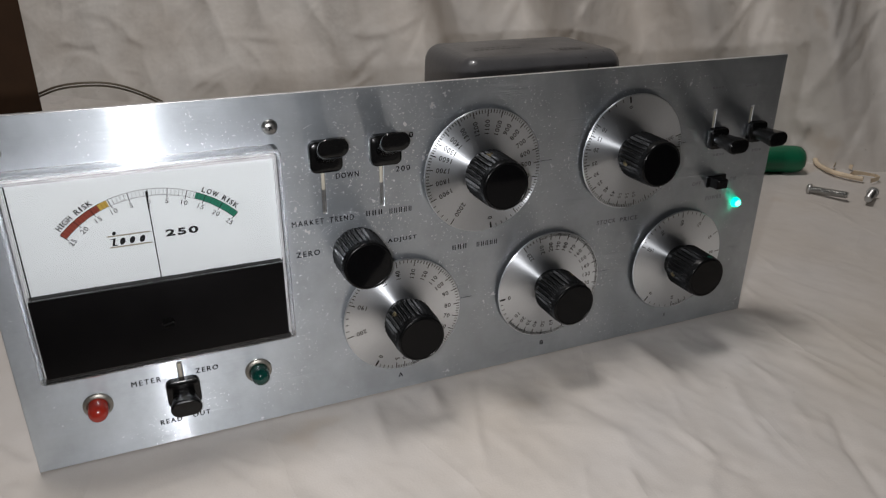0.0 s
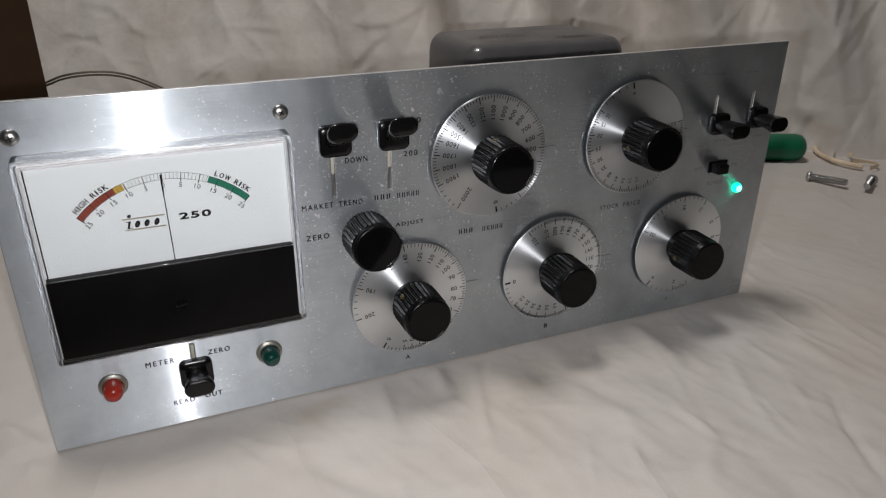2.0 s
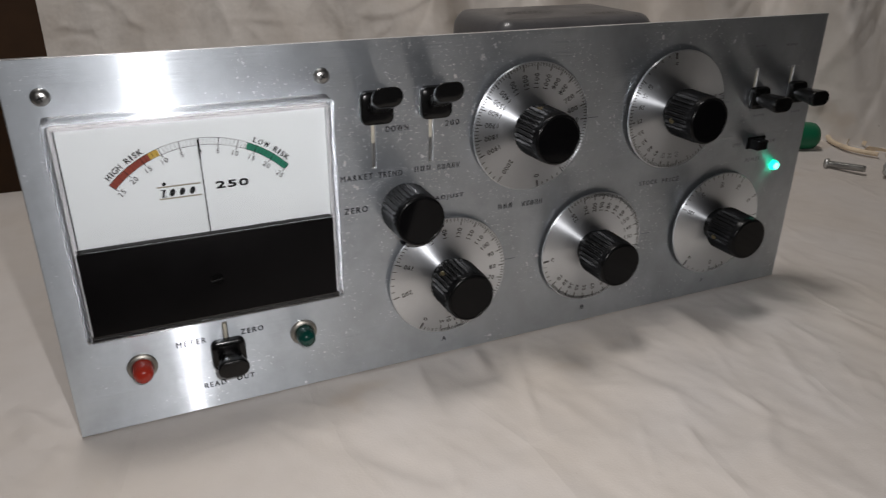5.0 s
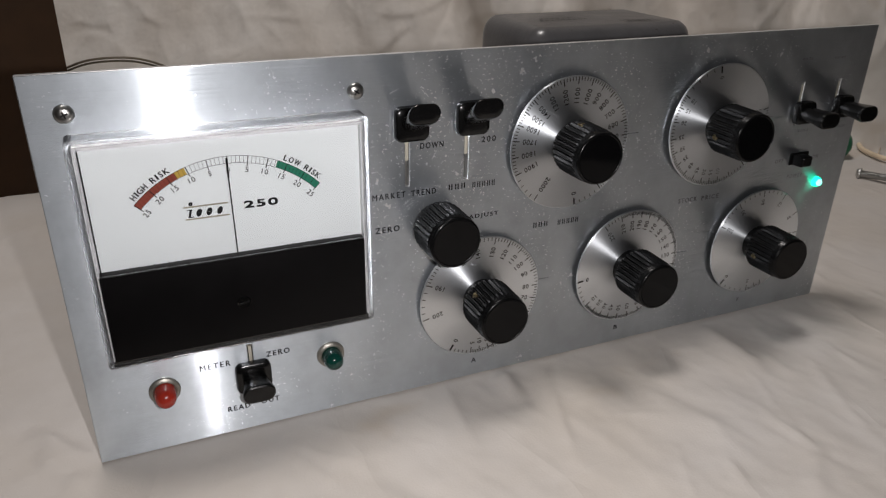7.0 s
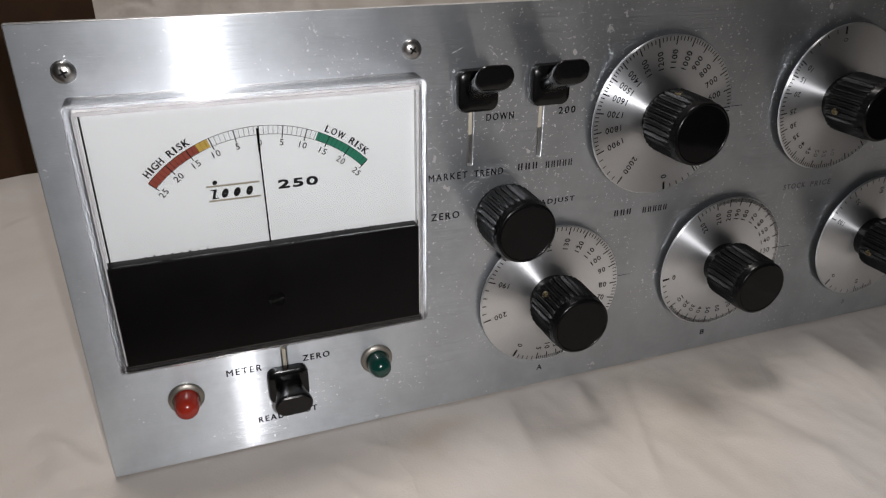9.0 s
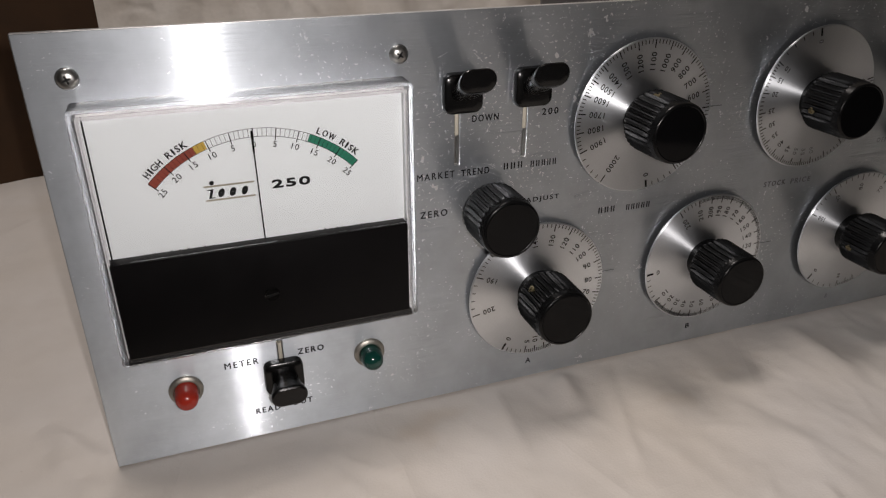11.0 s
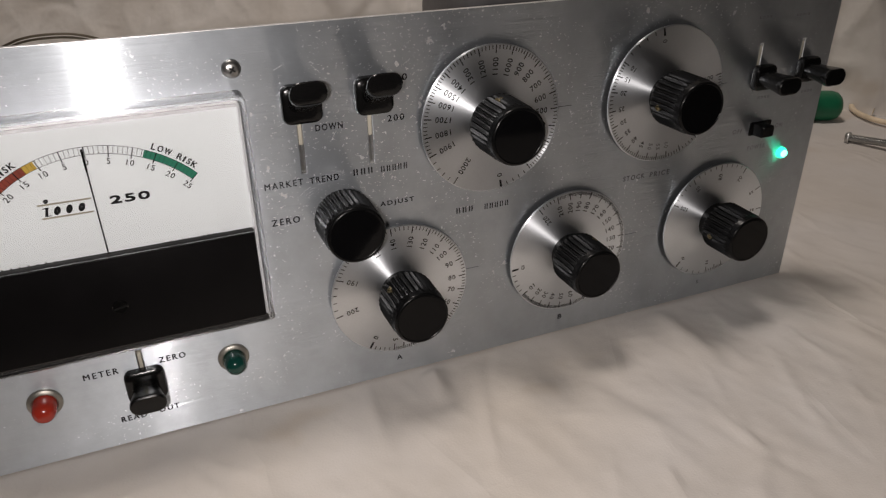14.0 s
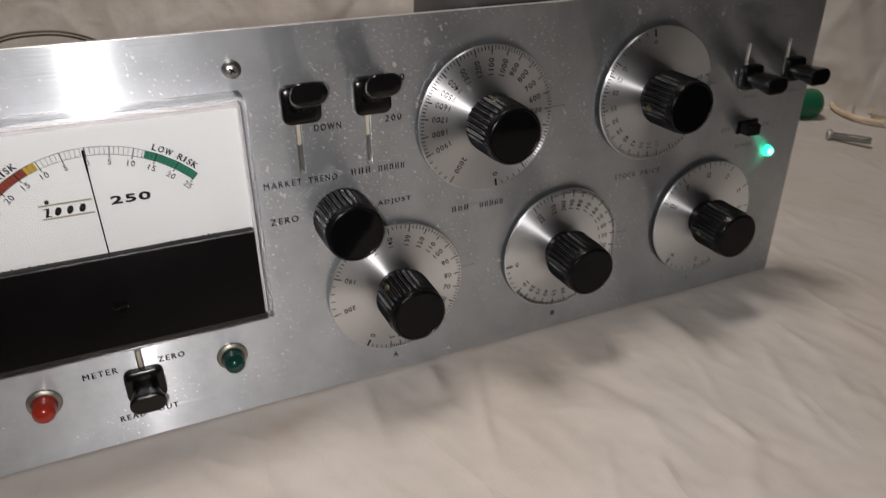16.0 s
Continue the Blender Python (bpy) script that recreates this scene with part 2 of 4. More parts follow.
BEZEL = plain("dull_bezel_metal", (0.36, 0.34, 0.30), 0.46, metal=0.9)
RED_LENS = plain("red_plastic_lens", (0.36, 0.030, 0.017), 0.22, coat=0.25)
GREEN_LENS = plain("green_plastic_lens", (0.004, 0.045, 0.035), 0.18, coat=0.3)
HAMMERED = plain("grey_enamel", (0.082, 0.080, 0.082), 0.34, coat=0.15, grain=0.35, grain_scale=240.0)
nt = HAMMERED.node_tree
chip_at = ramp(nt, noise_tex(nt, coords(nt, (1, 1, 1)), 190.0, 2.0), [(0.70, grey(0)), (0.74, grey(0.8))])
chip_col = nt.nodes["Principled BSDF"].inputs["Base Color"].links[0].from_socket
nt.links.new(mix_rgb(nt, chip_at, chip_col, (0.035, 0.028, 0.024)), nt.nodes["Principled BSDF"].inputs["Base Color"])
CAN_INK = plain("rubbed_can_ink", (0.056, 0.055, 0.056), 0.45, spec=0.3, mottle=2.0)
BROWN = plain("dark_brown_wood", (0.066, 0.035, 0.018), 0.6, grain=0.3, grain_scale=60.0, spec=0.2)
CORD = plain("brown_cord_insulation", (0.20, 0.17, 0.125), 0.3)
HANDLE_GREEN = plain("green_rubber", (0.005, 0.135, 0.062), 0.42, grain=0.3)
ARM = plain("yellowed_nickel_arm", (0.60, 0.565, 0.47), 0.36, metal=0.25)
BEVEL_BLACK = plain("polished_black_bevel", (0.004, 0.004, 0.004), 0.16, spec=0.6)
CREAM = plain("cream_translucent_plastic", (0.74, 0.60, 0.43), 0.35)
ORANGE = plain("orange_wire_insulation", (0.65, 0.20, 0.05), 0.4)
CHASSIS = plain("chassis_steel", (0.45, 0.45, 0.45), 0.45, metal=0.8)
WALL = plain("room_wall_paint", (0.12, 0.11, 0.10), 0.85)
CEILING = plain("ceiling_paint", (0.40, 0.39, 0.37), 0.9)
FLOOR = plain("dark_floor_boards", (0.06, 0.04, 0.03), 0.5)

CLEAR, nt, b = material("clear_acrylic")
b.inputs["Transmission Weight"].default_value, b.inputs["IOR"].default_value = 1.0, 1.45
b.inputs["Roughness"].default_value, b.inputs["Base Color"].default_value = 0.07, (0.90, 0.905, 0.91, 1)

RIM, nt, b = material("polished_acrylic_edge")
b.inputs["Transmission Weight"].default_value, b.inputs["IOR"].default_value = 0.97, 1.49
b.inputs["Roughness"].default_value, b.inputs["Base Color"].default_value = 0.10, (0.90, 0.905, 0.91, 1)
b.inputs["Coat Weight"].default_value, b.inputs["Coat Roughness"].default_value = 1.0, 0.16

PANE = bpy.data.materials.new("clear_window")
PANE.use_nodes = True
nt = PANE.node_tree
nt.nodes.remove(nt.nodes["Principled BSDF"])
see, shine, mixer, edge = (nt.nodes.new("ShaderNode" + k) for k in ("BsdfTransparent", "BsdfGlossy", "MixShader", "Fresnel"))
shine.inputs["Roughness"].default_value, edge.inputs["IOR"].default_value = 0.02, 1.4
see.inputs[0].default_value = (0.97, 0.98, 0.97, 1)
for p, q in ((edge.outputs[0], mixer.inputs[0]), (see.outputs[0], mixer.inputs[1]), (shine.outputs[0], mixer.inputs[2]), (mixer.outputs[0], nt.nodes["Material Output"].inputs[0])):
    nt.links.new(p, q)

LED_GLOW, nt, b = material("lit_green_led")
b.inputs["Base Color"].default_value, b.inputs["Roughness"].default_value = (0.02, 0.5, 0.3, 1), 0.2
b.inputs["Emission Color"].default_value, b.inputs["Emission Strength"].default_value = (0.0, 1.0, 0.50, 1), 2.0

LED_CORE, nt, b = material("led_core")
b.inputs["Base Color"].default_value = (0.5, 0.9, 0.8, 1)
b.inputs["Emission Color"].default_value, b.inputs["Emission Strength"].default_value = (0.10, 1.0, 0.66, 1), 4.6


# ---- building helpers ----
def finish(bm, name, mat, smooth=0.6):
    """A mesh from a bmesh, smooth but for edges sharper than the given angle."""
    bmesh.ops.recalc_face_normals(bm, faces=bm.faces)
    for f in bm.faces:
        f.smooth = True
    for e in bm.edges:
        if len(e.link_faces) == 2 and e.calc_face_angle(0.0) > smooth:
            e.smooth = False
    me = bpy.data.meshes.new(name)
    bm.to_mesh(me)
    bm.free()
    me.materials.append(mat)
    return me


def part(name, bm, mat, parent, label="", m=None, smooth=0.6):
    """One mesh object under a thing or a part; bm may be a finished mesh that alike parts share."""
    me = bm if isinstance(bm, bpy.types.Mesh) else finish(bm, name, mat, smooth)
    ob = new(name, me)
    ob.parent = parent
    if m is not None:
        ob.matrix_basis = m
    return tagged(ob, label)


def thing(name, label, category, m=None, group="", kind=""):
    ob = new(name)
    ob.empty_display_size = 0.05
    if m is not None:
        ob.matrix_basis = m
    return tagged(ob, label, category, group, kind)


def slab(name, lo, hi, mat, label, category, bevel=0.0, kind=""):
    ob = new(name, finish(box(lo, hi, bevel), name, mat))
    return tagged(ob, label, category, kind=kind)


def box(lo, hi, bevel=0.0, segments=2):
    bm = bmesh.new()
    bmesh.ops.create_cube(bm, size=1.0)
    lo, hi = Vector(lo), Vector(hi)
    for v in bm.verts:
        v.co = Vector([(lo[k] + hi[k]) / 2 + v.co[k] * (hi[k] - lo[k]) for k in range(3)])
    if bevel:
        bmesh.ops.bevel(bm, geom=bm.edges[:], offset=bevel, segments=segments, affect="EDGES", profile=0.5)
    return bm


def loft(loops, bm=None, close=True, cap=(True, True)):
    """Skins a row of outlines that have the same number of points."""
    bm = bm or bmesh.new()
    rings = [[bm.verts.new(p) for p in loop] for loop in loops]
    n = len(rings[0])
    for a, c in zip(rings, rings[1:]):
        for k in range(n if close else n - 1):
            bm.faces.new((a[k], a[(k + 1) % n], c[(k + 1) % n], c[k]))
    if cap[0]:
        bm.faces.new(list(reversed(rings[0])))
    if cap[1]:
        bm.faces.new(rings[-1])
    return bm


def lathe(profile, segments, ripple=None, bm=None):
    """Turns (radius, height) pairs round z; ripple(angle, radius, height) may change the radius."""
    loops = []
    for r, z in profile:
        loop = []
        for k in range(segments):
            a = 2 * math.pi * k / segments
            q = ripple(a, r, z) if ripple else r
            loop.append((q * math.cos(a), q * math.sin(a), z))
        loops.append(loop)
    return loft(loops, bm)


def rounded_rect(w, h, r, z, dx=0.0, dy=0.0, n=6):
    pts = []
    for cx, cy, a0 in ((w / 2 - r, h / 2 - r, 0), (r - w / 2, h / 2 - r, 90), (r - w / 2, r - h / 2, 180), (w / 2 - r, r - h / 2, 270)):
        for k in range(n + 1):
            a = radians(a0 + 90 * k / n)
            pts.append((cx + r * math.cos(a) + dx, cy + r * math.sin(a) + dy, z))
    return pts


def tube(points, radius, sides=10):
    """A round cord along a smooth run through the points."""
    pts = [Vector(p) for p in points]
    run = []
    for k in range(len(pts) - 1):
        p0, p1, p2, p3 = pts[max(0, k - 1)], pts[k], pts[k + 1], pts[min(len(pts) - 1, k + 2)]
        for j in range(10):
            t = j / 10
            run.append(0.5 * (2 * p1 + (p2 - p0) * t + (2 * p0 - 5 * p1 + 4 * p2 - p3) * t * t + (3 * p1 - p0 - 3 * p2 + p3) * t ** 3))
    run.append(pts[-1])
    loops = []
    for k, p in enumerate(run):
        d = (run[min(k + 1, len(run) - 1)] - run[max(k - 1, 0)]).normalized()
        side = d.cross(Vector((0.02, 0.03, 1))).normalized()
        up = side.cross(d)
        loops.append([p + radius * (side * math.cos(2 * math.pi * j / sides) + up * math.sin(2 * math.pi * j / sides)) for j in range(sides)])
    return loft(loops)


def on_panel(u, v, h=0.0, turn=0.0):
    """A pose on the panel's front: x along it, y up it, z out of it."""
    return pose(u, -h, v, 90, 0, 0) @ pose(0, 0, 0, 0, 0, turn)


GLYPHS = {}


def words(body, spacing=1.15):
    """The outline of some writing in the built-in font, one unit wide and high, centred."""
    if (body, spacing) not in GLYPHS:
        cu = bpy.data.curves.new("writing", "FONT")
        cu.body, cu.space_character, cu.resolution_u, cu.offset = body, spacing, 3, 0.0 if "M" in body else 0.010
        ob = bpy.data.objects.new("writing", cu)
        me = ob.to_mesh()
        co = np.array([v.co[:2] for v in me.vertices])
        lo, hi = co.min(0), co.max(0)
        GLYPHS[body, spacing] = ((co - (lo + hi) / 2) / (hi - lo), [tuple(p.vertices) for p in me.polygons], (hi[0] - lo[0]) / (hi[1] - lo[1]))
        ob.to_mesh_clear()
        bpy.data.objects.remove(ob)
    return GLYPHS[body, spacing]


def add_words(bm, body, x, y, height, width=None, turn=0.0, z=0.0, spacing=1.15):
    co, faces, aspect = words(body, spacing)
    w = width or height * aspect
    c, s = math.cos(radians(turn)), math.sin(radians(turn))
    vs = [bm.verts.new((x + c * a * w - s * q * height, y + s * a * w + c * q * height, z)) for a, q in co]
    for f in faces:
        bm.faces.new([vs[k] for k in f])


def add_bar(bm, x, y, length, width, turn=0.0, z=0.0, slant=0.0):
    c, s = math.cos(radians(turn)), math.sin(radians(turn))
    q = [(-length / 2 - slant, -width / 2), (length / 2 - slant, -width / 2), (length / 2 + slant, width / 2), (-length / 2 + slant, width / 2)]
    bm.faces.new([bm.verts.new((x + c * a - s * o, y + s * a + c * o, z)) for a, o in q])


def print_mesh(bm, name, mat):
    me = bpy.data.meshes.new(name)
    bm.to_mesh(me)
    bm.free()
    me.materials.append(mat)
    return me


# ---- the room ----
W, H, THICK = 0.4455, 0.1778, 0.0032

slab("floor", (-2.2, -2.4, -0.80), (2.8, 2.4, -0.75), FLOOR, "dark boarded floor of the room", "floor", kind="structure")
slab("ceiling", (-2.2, -2.4, 2.30), (2.8, 2.4, 2.36), CEILING, "plain pale ceiling of the room", "ceiling", kind="structure")
for name, lo, hi in (("wall_west", (-2.28, -2.4, -0.75), (-2.2, 2.4, 2.3)), ("wall_east", (2.8, -2.4, -0.75), (2.88, 2.4, 2.3)),
                     ("wall_south", (-2.28, -2.48, -0.75), (2.88, -2.4, 2.3)), ("wall_north", (-2.28, 2.4, -0.75), (2.88, 2.48, 2.3))):
    slab(name, lo, hi, WALL, "plain dim painted wall of the room", "wall", kind="structure")

# the table, whose front edge runs askew to the instrument
EDGE = [(-0.62, -0.045), (-0.02, -0.052), (0.10, -0.098), (0.190, -0.160), (0.235, -0.218), (0.285, -0.310), (0.33, -0.355), (0.47, -0.372), (0.97, 0.09), (1.00, 0.12), (0.10, 1.12), (-0.62, 1.12)]
table = thing("table", "plain table covered by a crumpled off-white sheet", "table")
bm = loft([[(x, y, -0.034) for x, y in EDGE], [(x, y, -0.008) for x, y in EDGE]])
part("tabletop", bm, BROWN, table)
for x, y in ((-0.55, 0.05), (0.40, -0.18), (0.86, 0.12), (-0.5, 1.02)):
    part("leg", box((x - 0.03, y - 0.03, -0.75), (x + 0.03, y + 0.03, -0.034), 0.004), BROWN, table)


def steps(lo, hi, fine_lo, fine_hi, fine, coarse):
    out, x = [], lo
    while x < hi:
        out.append(x)
        x += fine if fine_lo <= x < fine_hi else coarse
    return out + [hi]


def front_edge(x):
    for (x0, y0), (x1, y1) in zip(EDGE[:9], EDGE[1:10]):
        if x < x1:
            break
    return y0 + (y1 - y0) * (x - x0) / (x1 - x0) - 0.004


# the folds that stand out, from end to end, with their height and width
FOLDS = [(0.406, -0.113, 0.373, -0.174, -0.0020, 0.0028), (0.317, -0.086, 0.318, -0.117, 0.0016, 0.0030), (0.345, -0.002, 0.347, -0.054, 0.0022, 0.0065), (0.377, -0.063, 0.352, -0.126, 0.0013, 0.0040),
         (0.171, 0.003, 0.165, -0.049, 0.0022, 0.0040), (0.206, -0.001, 0.201, -0.028, 0.0045, 0.0055), (0.223, -0.026, 0.205, -0.080, 0.0018, 0.0032), (0.262, -0.060, 0.292, -0.101, 0.0030, 0.0120),
         (0.113, -0.049, 0.148, -0.095, -0.0034, 0.0080), (0.275, -0.106, 0.264, -0.131, 0.0011, 0.0030), (0.319, -0.117, 0.291, -0.144, 0.0022, 0.0055), (0.433, -0.058, 0.439, -0.111, 0.0016, 0.0060),
         (0.358, -0.027, 0.352, -0.066, -0.0011, 0.0060), (-0.030, 0.036, -0.006, 0.004, 0.0035, 0.0045), (-0.027, 0.018, -0.007, -0.012, 0.0030, 0.0045)]
rng = random.Random(5)
CREASES = []
for x0, y0, x1, y1, high, wide in FOLDS:
    long = math.hypot(x1 - x0, y1 - y0)
    CREASES.append(((x0 + x1) / 2, (y0 + y1) / 2, (x1 - x0) / long, (y1 - y0) / long, long * 0.62, high, wide, 1.5))
for k in range(130):
    ang = radians(rng.gauss(-58, 40))
    CREASES.append((rng.uniform(-0.08, 0.62), rng.uniform(-0.20, 0.04), math.cos(ang), math.sin(ang), rng.uniform(0.008, 0.035), rng.uniform(0.0003, 0.0010) * rng.choice((1, 1, -0.8)), rng.uniform(0.0018, 0.0036), rng.uniform(-6, 6)))
for k in range(55):
    ang = radians(rng.gauss(-62, 28))
    CREASES.append((rng.uniform(-0.05, 0.80), rng.uniform(-0.42, 0.10), math.cos(ang), math.sin(ang), rng.uniform(0.02, 0.09), rng.uniform(0.0002, 0.0008) * rng.choice((1, 1, -0.7)), rng.uniform(0.0024, 0.0065), rng.uniform(-3, 3)))


def sheet_height(x, y):
    """Soft folds that run away from the panel, with sharper little creases between them."""
    along, across = 0.45 * x - 0.89 * y, 0.89 * x + 0.45 * y
    a = noise.noise((along * 4.0, across * 15.0, 0.3))
    c = noise.noise((along * 12.0 + 4.0, across * 42.0, 1.7))
    d = 1.0 - 2.0 * abs(noise.noise((along * 5.0, across * 7.0, 5.1)))
    e = noise.noise((x * 45.0, y * 45.0, 8.0))
    g = abs(noise.noise((x * 58.0 + y * 16.0, y * 13.0, 12.0))) + 0.5 * abs(noise.noise((x * 120.0 + y * 40.0, y * 30.0, 15.0)))
    fold = 0.0
    for cx, cy, dx, dy, half, amp, wide, bend in CREASES:
        u = (x - cx) * dx + (y - cy) * dy
        if abs(u) < half:
            v = (y - cy) * dx - (x - cx) * dy - bend * u * u
            if abs(v) < 4 * wide:
                q = v / wide
                fold += amp * (1 - (u / half) ** 2) * math.exp(-q * q)
    away = min(1.0, max(0.0, (abs(y) - 0.004) / 0.05)) if -0.05 < x < W + 0.03 else 1.0
    z = (0.0014 * a + 0.0008 * c + 0.0050 * max(0.0, d - 0.7) + 0.0005 * e - 0.0010 * g) * (0.30 + 0.70 * away) + fold * (0.15 + 0.85 * min(1.0, abs(y) / 0.010)) - 0.0012
    out = (front_edge(x) - y) * 0.7
    if out > 0:
        z -= min(0.5, 2.2 * out + 6.0 * out * out)
    return z


xs, ys = steps(-0.66, 1.02, -0.08, 0.60, 0.0022, 0.012), steps(-0.44, 1.15, -0.22, 0.06, 0.0022, 0.012)
bm = bmesh.new()
grid = [[bm.verts.new((x, y, sheet_height(x, y))) for x in xs] for y in ys]
for r0, r1 in zip(grid, grid[1:]):
    for k in range(len(xs) - 1):
        if front_edge(r1[k].co.x) - r1[k].co.y < 0.012:
            bm.faces.new((r0[k], r0[k + 1], r1[k + 1], r1[k]))
bmesh.ops.delete(bm, geom=[v for v in bm.verts if not v.link_faces], context="VERTS")
tagged(new("table_sheet", finish(bm, "table_sheet", SHEET, 3.0)), "crumpled off-white cotton sheet spread over the table", "sheet")

# the hung sheet behind, on a slant to the instrument
A0, ALONG, NEAR = Vector((-0.62, 1.433, 0)), Vector((0.758, -0.652, 0)), Vector((-0.652, -0.758, 0))
NS, NZ = 860, 320
along_s = np.linspace(0.0, 2.22, NS + 1)
up_z = -0.006 + 1.3 * np.linspace(0.0, 1.0, NZ + 1) ** 1.25
crinkle = np.zeros((NZ + 1, NS + 1))
rng = random.Random(11)
for k in range(620):
    cs, cz = rng.uniform(0.35, 2.1), rng.uniform(0.0, 0.62)
    pleated = cs > 1.35
    ang = radians(rng.gauss(78, 14) if pleated else rng.gauss(25, 38))
    dx, dz, half = math.cos(ang), math.sin(ang), rng.uniform(0.015, 0.06) * (1.7 if pleated else 1.0)
    amp, wide, bend = rng.uniform(0.0005, 0.0022) * rng.choice((1, 1, -1)), rng.uniform(0.0026, 0.0050), rng.uniform(-6, 6)
    rows = np.where(np.abs(up_z - cz) < half + 0.03)[0]
    cols = np.where(np.abs(along_s - cs) < half + 0.03)[0]
    ds, dv = along_s[cols][None, :] - cs, up_z[rows][:, None] - cz
    u, v = ds * dx + dv * dz, dv * dx - ds * dz
    v = v - bend * u * u
    # one flank of each crease is steeper than the other
    wide_v = np.where(v > 0, wide * 1.9, wide)
    crinkle[np.ix_(rows, cols)] += amp * np.clip(1 - (u / half) ** 2, 0, 1) * np.exp(-(v / wide_v) ** 2)
bm = bmesh.new()
grid = []
for j in range(NZ + 1):
    z = up_z[j]
    row = []
    for k in range(NS + 1):
        s = along_s[k]
        pleat = min(1.0, max(0.0, (s - 1.05) / 0.45))
        lean = s + 0.30 * z
        fold = 0.033 * math.sin(lean * 44 + 2.6 * noise.noise((lean * 3, z * 1.2, 2.0))) + 0.018 * noise.noise((lean * 20, z * 1.5, 4.0)) + 0.007 * noise.noise((lean * 55, z * 2.5, 6.0))
        crumple = 0.012 * noise.noise((s * 5, z * 5, 1.0)) + 0.006 * (1 - 2 * abs(noise.noise((s * 11 + z * 5, z * 9, 3.0)))) + 0.0022 * noise.noise((s * 34, z * 34, 7.0))
        slope = 0.40 * (1 - pleat) + 0.06
        p = A0 + ALONG * s + NEAR * (fold * pleat * min(1.0, 0.25 + z * 4) + crumple * (1 - 0.7 * pleat) + crinkle[j, k] - slope * z)
        row.append(bm.verts.new((p.x, p.y, z)))
    grid.append(row)
for r0, r1 in zip(grid, grid[1:]):
    for k in range(NS):
        bm.faces.new((r0[k], r0[k + 1], r1[k + 1], r1[k]))
tagged(new("backdrop_sheet", finish(bm, "backdrop_sheet", DRAPE, 3.0)), "off-white cotton sheet hung in soft creased folds as a backdrop", "sheet")

# ---- the instrument ----
unit = thing("electronic_instrument", "brushed aluminium instrument panel with a meter, dials and black knobs", "instrument")

SLOTS = [(0.15055, 0.15245, 0.1160, 0.1470), (0.18075, 0.18265, 0.1160, 0.1470), (0.0706, 0.0728, 0.0200, 0.0475), (0.3942, 0.3962, 0.1230, 0.1480), (0.4233, 0.4253, 0.1230, 0.1480)]
us = sorted({0.0, W, *(s[0] for s in SLOTS), *(s[1] for s in SLOTS)})
vs = sorted({0.0, H, *(s[2] for s in SLOTS), *(s[3] for s in SLOTS)})
bm = bmesh.new()
net = {(u, v, h): bm.verts.new((u, h, v)) for u in us for v in vs for h in (0.0, THICK)}


def solid(i, j):
    if not (0 <= i < len(us) - 1 and 0 <= j < len(vs) - 1):
        return False
    u, v = (us[i] + us[i + 1]) / 2, (vs[j] + vs[j + 1]) / 2
    return not any(a < u < c and d < v < e for a, c, d, e in SLOTS)


for i in range(len(us) - 1):
    for j in range(len(vs) - 1):
        if solid(i, j):
            a, c, d, e = us[i], us[i + 1], vs[j], vs[j + 1]
            bm.faces.new([net[p] for p in ((a, d, 0.0), (c, d, 0.0), (c, e, 0.0), (a, e, 0.0))])
            bm.faces.new([net[p] for p in ((a, e, THICK), (c, e, THICK), (c, d, THICK), (a, d, THICK))])
            for (di, dj), (p, q) in {(-1, 0): ((a, d), (a, e)), (1, 0): ((c, d), (c, e)), (0, -1): ((a, d), (c, d)), (0, 1): ((a, e), (c, e))}.items():
                if not solid(i + di, j + dj):
                    bm.faces.new([net[k] for k in ((*p, 0.0), (*q, 0.0), (*q, THICK), (*p, THICK))])
bmesh.ops.recalc_face_normals(bm, faces=bm.faces)
plate = part("front_plate", bm, ALUMINIUM, unit, "horizontally brushed aluminium front plate with scuffs and black lettering", smooth=0.5)
plate.data.materials.append(EDGE_METAL)
for face in plate.data.polygons:
    if abs(face.normal.y) < 0.5:
        face.material_index = 1
rim = plate.modifiers.new("soft_edges", "BEVEL")
rim.width, rim.segments, rim.limit_method, rim.angle_limit = 0.00035, 2, "ANGLE", radians(50)

